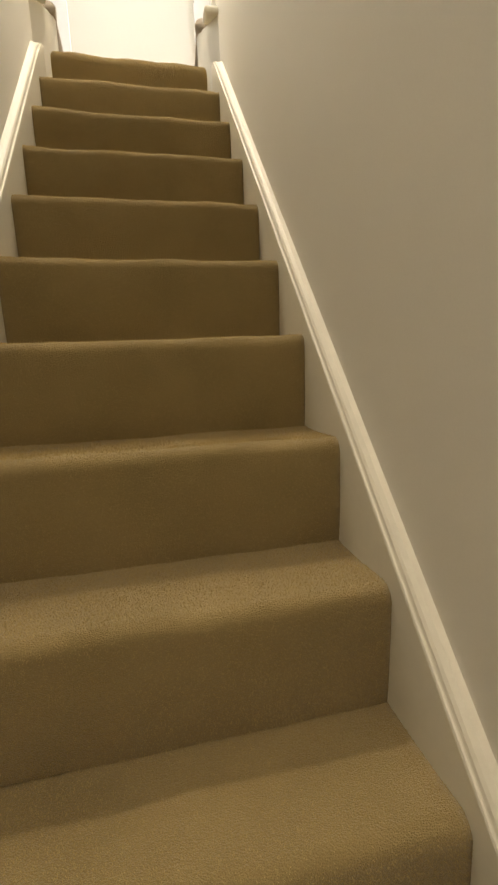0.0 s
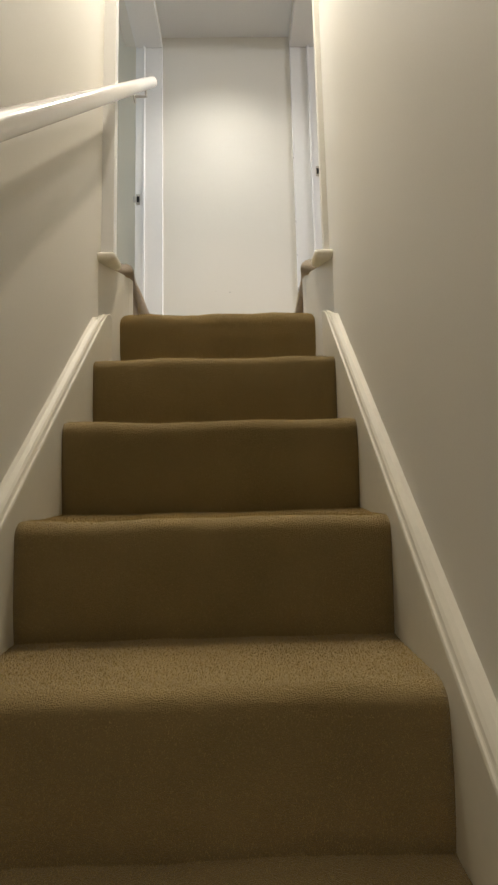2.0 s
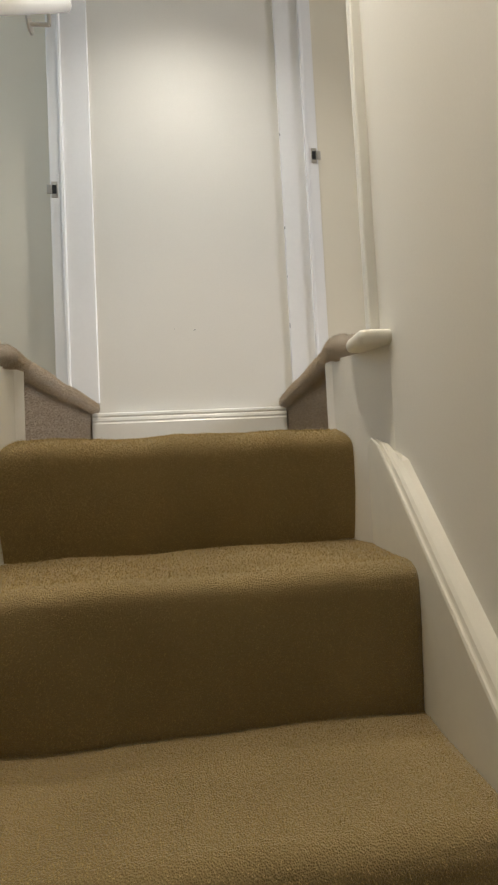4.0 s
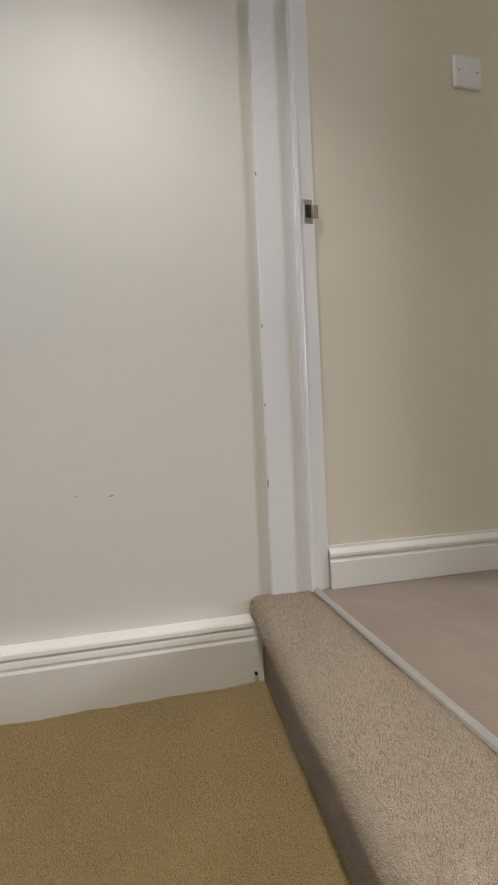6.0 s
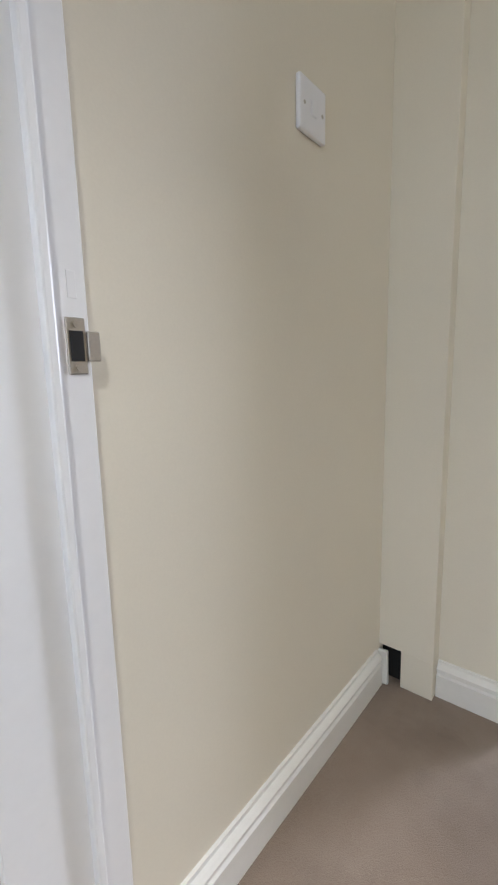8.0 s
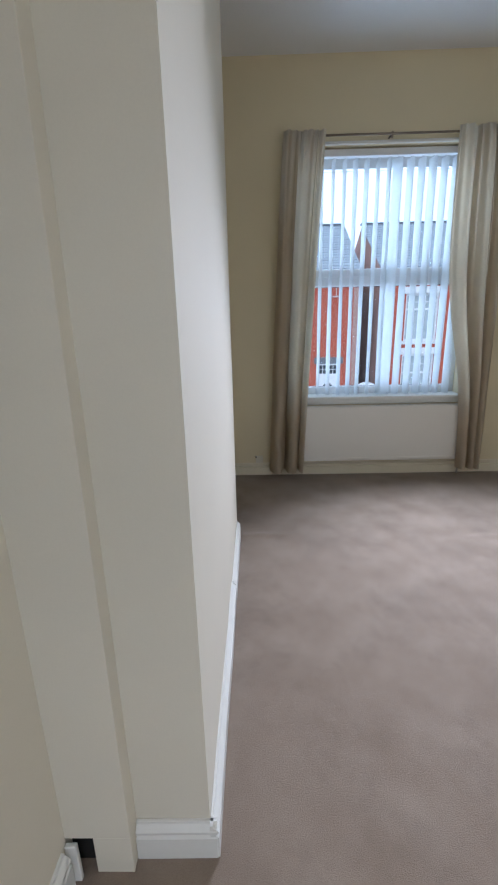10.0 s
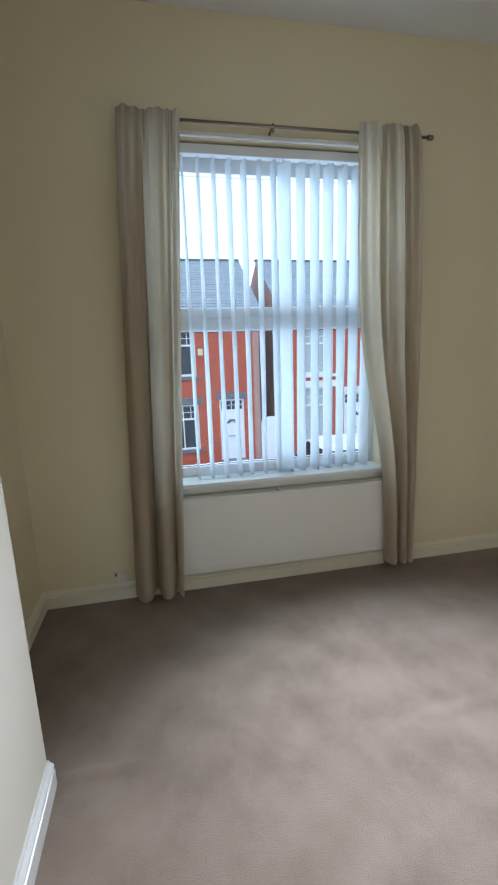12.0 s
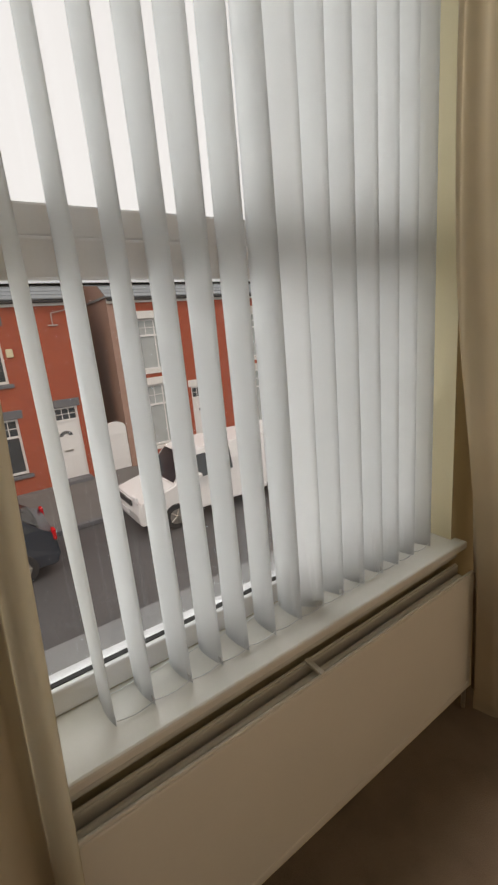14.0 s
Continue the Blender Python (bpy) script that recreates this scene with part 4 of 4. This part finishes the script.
def terrace(label, y0, y1, windows, doors, lintel, hip):
    h = base("house", FX + 2, (y0 + y1) / 2, PAVE, label, "house", "terraced houses opposite")
    holes = [(a - 0.001, b + 0.001, c, d) for a, b, c, d in windows] + [(a - 0.07, b + 0.07, PAVE, -0.25) for a, b in doors]
    part("wall", faced(FX, FX + 0.3, y0 + 0.25, y1 - 0.25, ROAD, 3.2, holes), BRICK, h, "red pressed brick front")
    for ya, yb, yg in ((y0, y0 + 0.25, y0 + 0.01), (y1 - 0.25, y1, y1 - 0.01)):
        part("side_wall", boxes(((FX + 0.004, ya, ROAD), (FX + 8, yb, 3.2))), SIDEBRICK, h, "brown common brick side")
        bm = bmesh.new()
        bm.faces.new([bm.verts.new(v) for v in ((FX, yg, 3.2), (FX + 8, yg, 3.2), (FX + 4, yg, 5.72))])
        part("gable", bm, SIDEBRICK, h)
    part("inner_wall", boxes(((FX + 0.9, y0 + 0.25, ROAD), (FX + 1.0, y1 - 0.25, 3.2))), BLACK, h)
    roof = part("roof", boxes(((FX - 0.1, y0 - 0.05, 3.16), (FX + 8, y1 + 0.05, 3.22))), SLATE, h)
    n = 20
    for i in range(n):
        a, b = i / n, (i + 1.12) / n
        xa, xb = FX - 0.22 + 4.25 * a, FX - 0.22 + 4.25 * b
        za, zb = 3.16 + 2.6 * a, 3.16 + 2.6 * b
        bm = bmesh.new()
        vs = [(xa, y0 - 0.06, za + 0.04), (xa, y1 + 0.06, za + 0.04), (xb, y1 + 0.06, zb + 0.015), (xb, y0 - 0.06, zb + 0.015), (xa, y0 - 0.06, za), (xa, y1 + 0.06, za), (xb, y1 + 0.06, zb - 0.02), (xb, y0 - 0.06, zb - 0.02)]
        vv = [bm.verts.new(v) for v in vs]
        for f in ((0, 1, 2, 3), (7, 6, 5, 4), (4, 5, 1, 0), (6, 7, 3, 2), (5, 6, 2, 1), (7, 4, 0, 3)):
            bm.faces.new([vv[k] for k in f])
        part("slate_course", bm, SLATE, roof)
    part("ridge", boxes(((FX + 3.9, y0 - 0.06, 5.72), (FX + 4.15, y1 + 0.06, 5.82)), bevel=0.03), STONE, roof)
    part("gutter", boxes(((FX - 0.20, y0, 3.06), (FX - 0.08, y1, 3.16)), bevel=0.02), GUTTER, h)
    part("fascia", boxes(((FX - 0.06, y0, 2.98), (FX + 0.02, y1, 3.14))), WHITESTONE, h)
    for w in windows:
        far_window(h, *w, lintel)
    for d in doors:
        far_door(h, *d, lintel, UPVC)
    return h


WINL = [(-1.34, -0.10, 0.72, 2.45), (-1.34, -0.10, -2.20, -0.38), (2.4, 3.7, 0.72, 2.45), (2.4, 3.7, -2.2, -0.38)]
left_house = terrace("red brick terraced house with dark stone lintels and a white door", -3.85, 9.0, WINL, [(-3.1, -2.24), (4.4, 5.26)], STONE, True)
WINR = [(-7.0, -5.68, 0.60, 2.42), (-7.0, -5.68, -2.25, 0.06), (-11.2, -9.9, 0.60, 2.42), (-11.2, -9.9, -2.25, 0.06)]
right_house = terrace("red brick terraced house with white painted lintels", -16.0, -4.72, WINR, [(-8.42, -7.56), (-12.8, -11.94)], WHITESTONE, False)
part("alarm_box", boxes(((FX - 0.06, -1.62, 1.50), (FX, -1.42, 1.76)), bevel=0.02), material("cream_plastic", (0.7, 0.62, 0.42), 0.5), left_house)
part("alarm_box", boxes(((FX - 0.06, -5.12, 1.50), (FX, -4.94, 1.74)), bevel=0.02), WHITESTONE, right_house)
bm = bmesh.new()
tube(bm, (FX - 0.05, -2.9, 2.75), (FX - 0.05, -3.4, 2.85), 0.015, 8)
tube(bm, (FX - 0.05, -2.9, 2.35), (FX - 0.05, -2.9, 2.75), 0.015, 8)
tube(bm, (FX - 0.05, -2.75, 2.38), (FX - 0.05, -3.05, 2.38), 0.02, 8)
part("aerial", bm, STEEL, left_house)

# passage gate between the houses
gate = base("gate", FX, -4.28, PAVE, "white painted arched passage gate", "gate")
bm = bmesh.new()
pts = [(-4.70, PAVE + 0.03), (-3.87, PAVE + 0.03), (-3.87, -1.28)] + [(-4.285 + 0.415 * math.cos(a * math.pi / 10), -1.28 + 0.24 * math.sin(a * math.pi / 10)) for a in range(1, 10)] + [(-4.70, -1.28)]
extrude(bm, pts, lambda u, v, s: (FX + 0.02 + 0.05 * s, u, v), [0, 1])
part("leaf", bm, UPVC, gate)
part("ledge", boxes(((FX + 0.005, -4.66, PAVE + 0.35), (FX + 0.02, -3.91, PAVE + 0.45)), ((FX + 0.005, -4.66, -1.55), (FX + 0.02, -3.91, -1.45))), UPVC, gate)


def car(label, x, y, heading, paint, profile, glassy, length, width, tall):
    """Parked car; profile: outline (along, up) as shares of length and height; glassy: the cabin's outline."""
    c = base("car", x, y, ROAD, label, "car", "parked cars")
    m = Matrix.Translation((x, y, ROAD)) @ Matrix.Rotation(heading, 4, "Z")

    def sweep(outline, w, top_in, push=0.0):
        bm = bmesh.new()

        def place(u, v, s):
            inset = top_in * max(0, (v - 0.55)) / 0.45
            return m @ Vector(((u - 0.5) * length, s * (w / 2 - inset), v * tall))

        extrude(bm, outline, place, [-1, -0.92, 0.92, 1] if not push else [-1, 1])
        return bm

    body = sweep(profile, width, 0.16)
    bmesh.ops.bevel(body, geom=[e for e in body.edges if e.calc_face_angle(0) > 0.5], offset=0.03, segments=2, affect="EDGES")
    part("body", body, paint, c, smooth=False)
    part("side_windows", sweep(glassy, width + 0.012, 0.165, 1), DARKGLASS, c, "dark side glass")
    # windscreens, set just proud of the sloping ends of the cabin
    for a, b in ((0, 1), (3, 2)):
        (u0, v0), (u1, v1) = glassy[a], glassy[b]
        off = -0.022 if a == 0 else 0.022
        bm = bmesh.new()
        vs = [m @ Vector(((u - 0.5 + off) * length, sgn * (width / 2 - 0.16 * max(0, v - 0.55) / 0.45 - 0.1), v * tall + 0.02)) for u, v, sgn in ((u0, v0, -1), (u0, v0, 1), (u1, v1, 1), (u1, v1, -1))]
        bm.faces.new([bm.verts.new(v) for v in vs])
        bmesh.ops.solidify(bm, geom=bm.faces[:], thickness=0.01)
        part("windscreen", bm, DARKGLASS, c)
    for u in (0.19, 0.81):
        for s in (-1, 1):
            bm = bmesh.new()
            p = Vector(((u - 0.5) * length, s * (width / 2 - 0.09), 0.32))
            tube(bm, m @ (p + Vector((0, -0.105 * s, 0))), m @ (p + Vector((0, 0.105 * s, 0))), 0.32, 28)
            w = part("tyre", bm, GUTTER, c)
            bm = bmesh.new()
            tube(bm, m @ (p + Vector((0, 0.09 * s, 0))), m @ (p + Vector((0, 0.112 * s, 0))), 0.19, 20)
            for k in range(5):
                d = Vector((math.cos(k * 1.257), 0, math.sin(k * 1.257)))
                tube(bm, m @ (p + Vector((0, 0.115 * s, 0))), m @ (p + d * 0.2 + Vector((0, 0.115 * s, 0))), 0.025, 6)
            part("rim", bm, STEEL, w)
    for s in (-1, 1):
        bm = boxes(((-0.03, -0.11, -0.08), (0.03, 0.11, 0.08)), bevel=0.02)
        bm.transform(m @ Matrix.Translation((-0.492 * length, s * (width / 2 - 0.2), 0.52 * tall)))
        part("headlight", bm, PLASTIC, c)
        bm = boxes(((-0.04, -0.09, -0.12), (0.04, 0.09, 0.12)), bevel=0.02)
        bm.transform(m @ Matrix.Translation((0.488 * length, s * (width / 2 - 0.10), 0.58 * tall)))
        part("tail_light", bm, material("red_lens", (0.6, 0.01, 0.015), 0.2), c, "red tail light")
        bm = boxes(((-0.06, -0.09, -0.06), (0.06, 0.09, 0.06)), bevel=0.02)
        bm.transform(m @ Matrix.Translation((-0.17 * length, s * (width / 2 + 0.06), 0.66 * tall)))
        part("mirror", bm, paint, c)
    bm = boxes(((-0.01, -0.26, -0.055), (0.01, 0.26, 0.055)))
    bm.transform(m @ Matrix.Translation((-0.502 * length, 0, 0.30 * tall)))
    part("number_plate", bm, PLASTIC, c)
    bm = boxes(((-0.02, -0.45, -0.07), (0.02, 0.45, 0.07)))
    bm.transform(m @ Matrix.Translation((-0.497 * length, 0, 0.44 * tall)))
    part("grille", bm, GUTTER, c)
    return c


HATCH = [(0.02, 0.16), (0.0, 0.35), (0.03, 0.52), (0.25, 0.63), (0.37, 0.95), (0.45, 1.0), (0.80, 0.99), (0.93, 0.70), (0.99, 0.60), (1.0, 0.30), (0.98, 0.16)]
HATCHG = [(0.28, 0.65), (0.39, 0.93), (0.79, 0.95), (0.91, 0.70)]
VAN = [(0.01, 0.17), (0.0, 0.33), (0.015, 0.47), (0.20, 0.60), (0.31, 0.94), (0.38, 1.0), (0.985, 0.99), (1.0, 0.60), (1.0, 0.30), (0.99, 0.17)]
VANG = [(0.225, 0.61), (0.325, 0.92), (0.54, 0.92), (0.54, 0.62)]
SILVER = material("silver_car_paint", (0.45, 0.50, 0.55), 0.25, metal=0.4, vary=0.03)
car("white van parked half on the kerb across the street", 13.55, -5.35, radians(-90), material("white_car_paint", (0.80, 0.80, 0.80), 0.2, vary=0.02), VAN, VANG, 5.0, 1.85, 1.85)
car("dark blue-grey hatchback parked across the street", 13.35, 0.98, radians(-90), material("dark_car_paint", (0.035, 0.045, 0.06), 0.2, vary=0.05), HATCH, HATCHG, 4.1, 1.75, 1.5)
car("silver car parked under the window", 8.15, 1.93, radians(-90), SILVER, HATCH, HATCHG, 4.2, 1.75, 1.46)
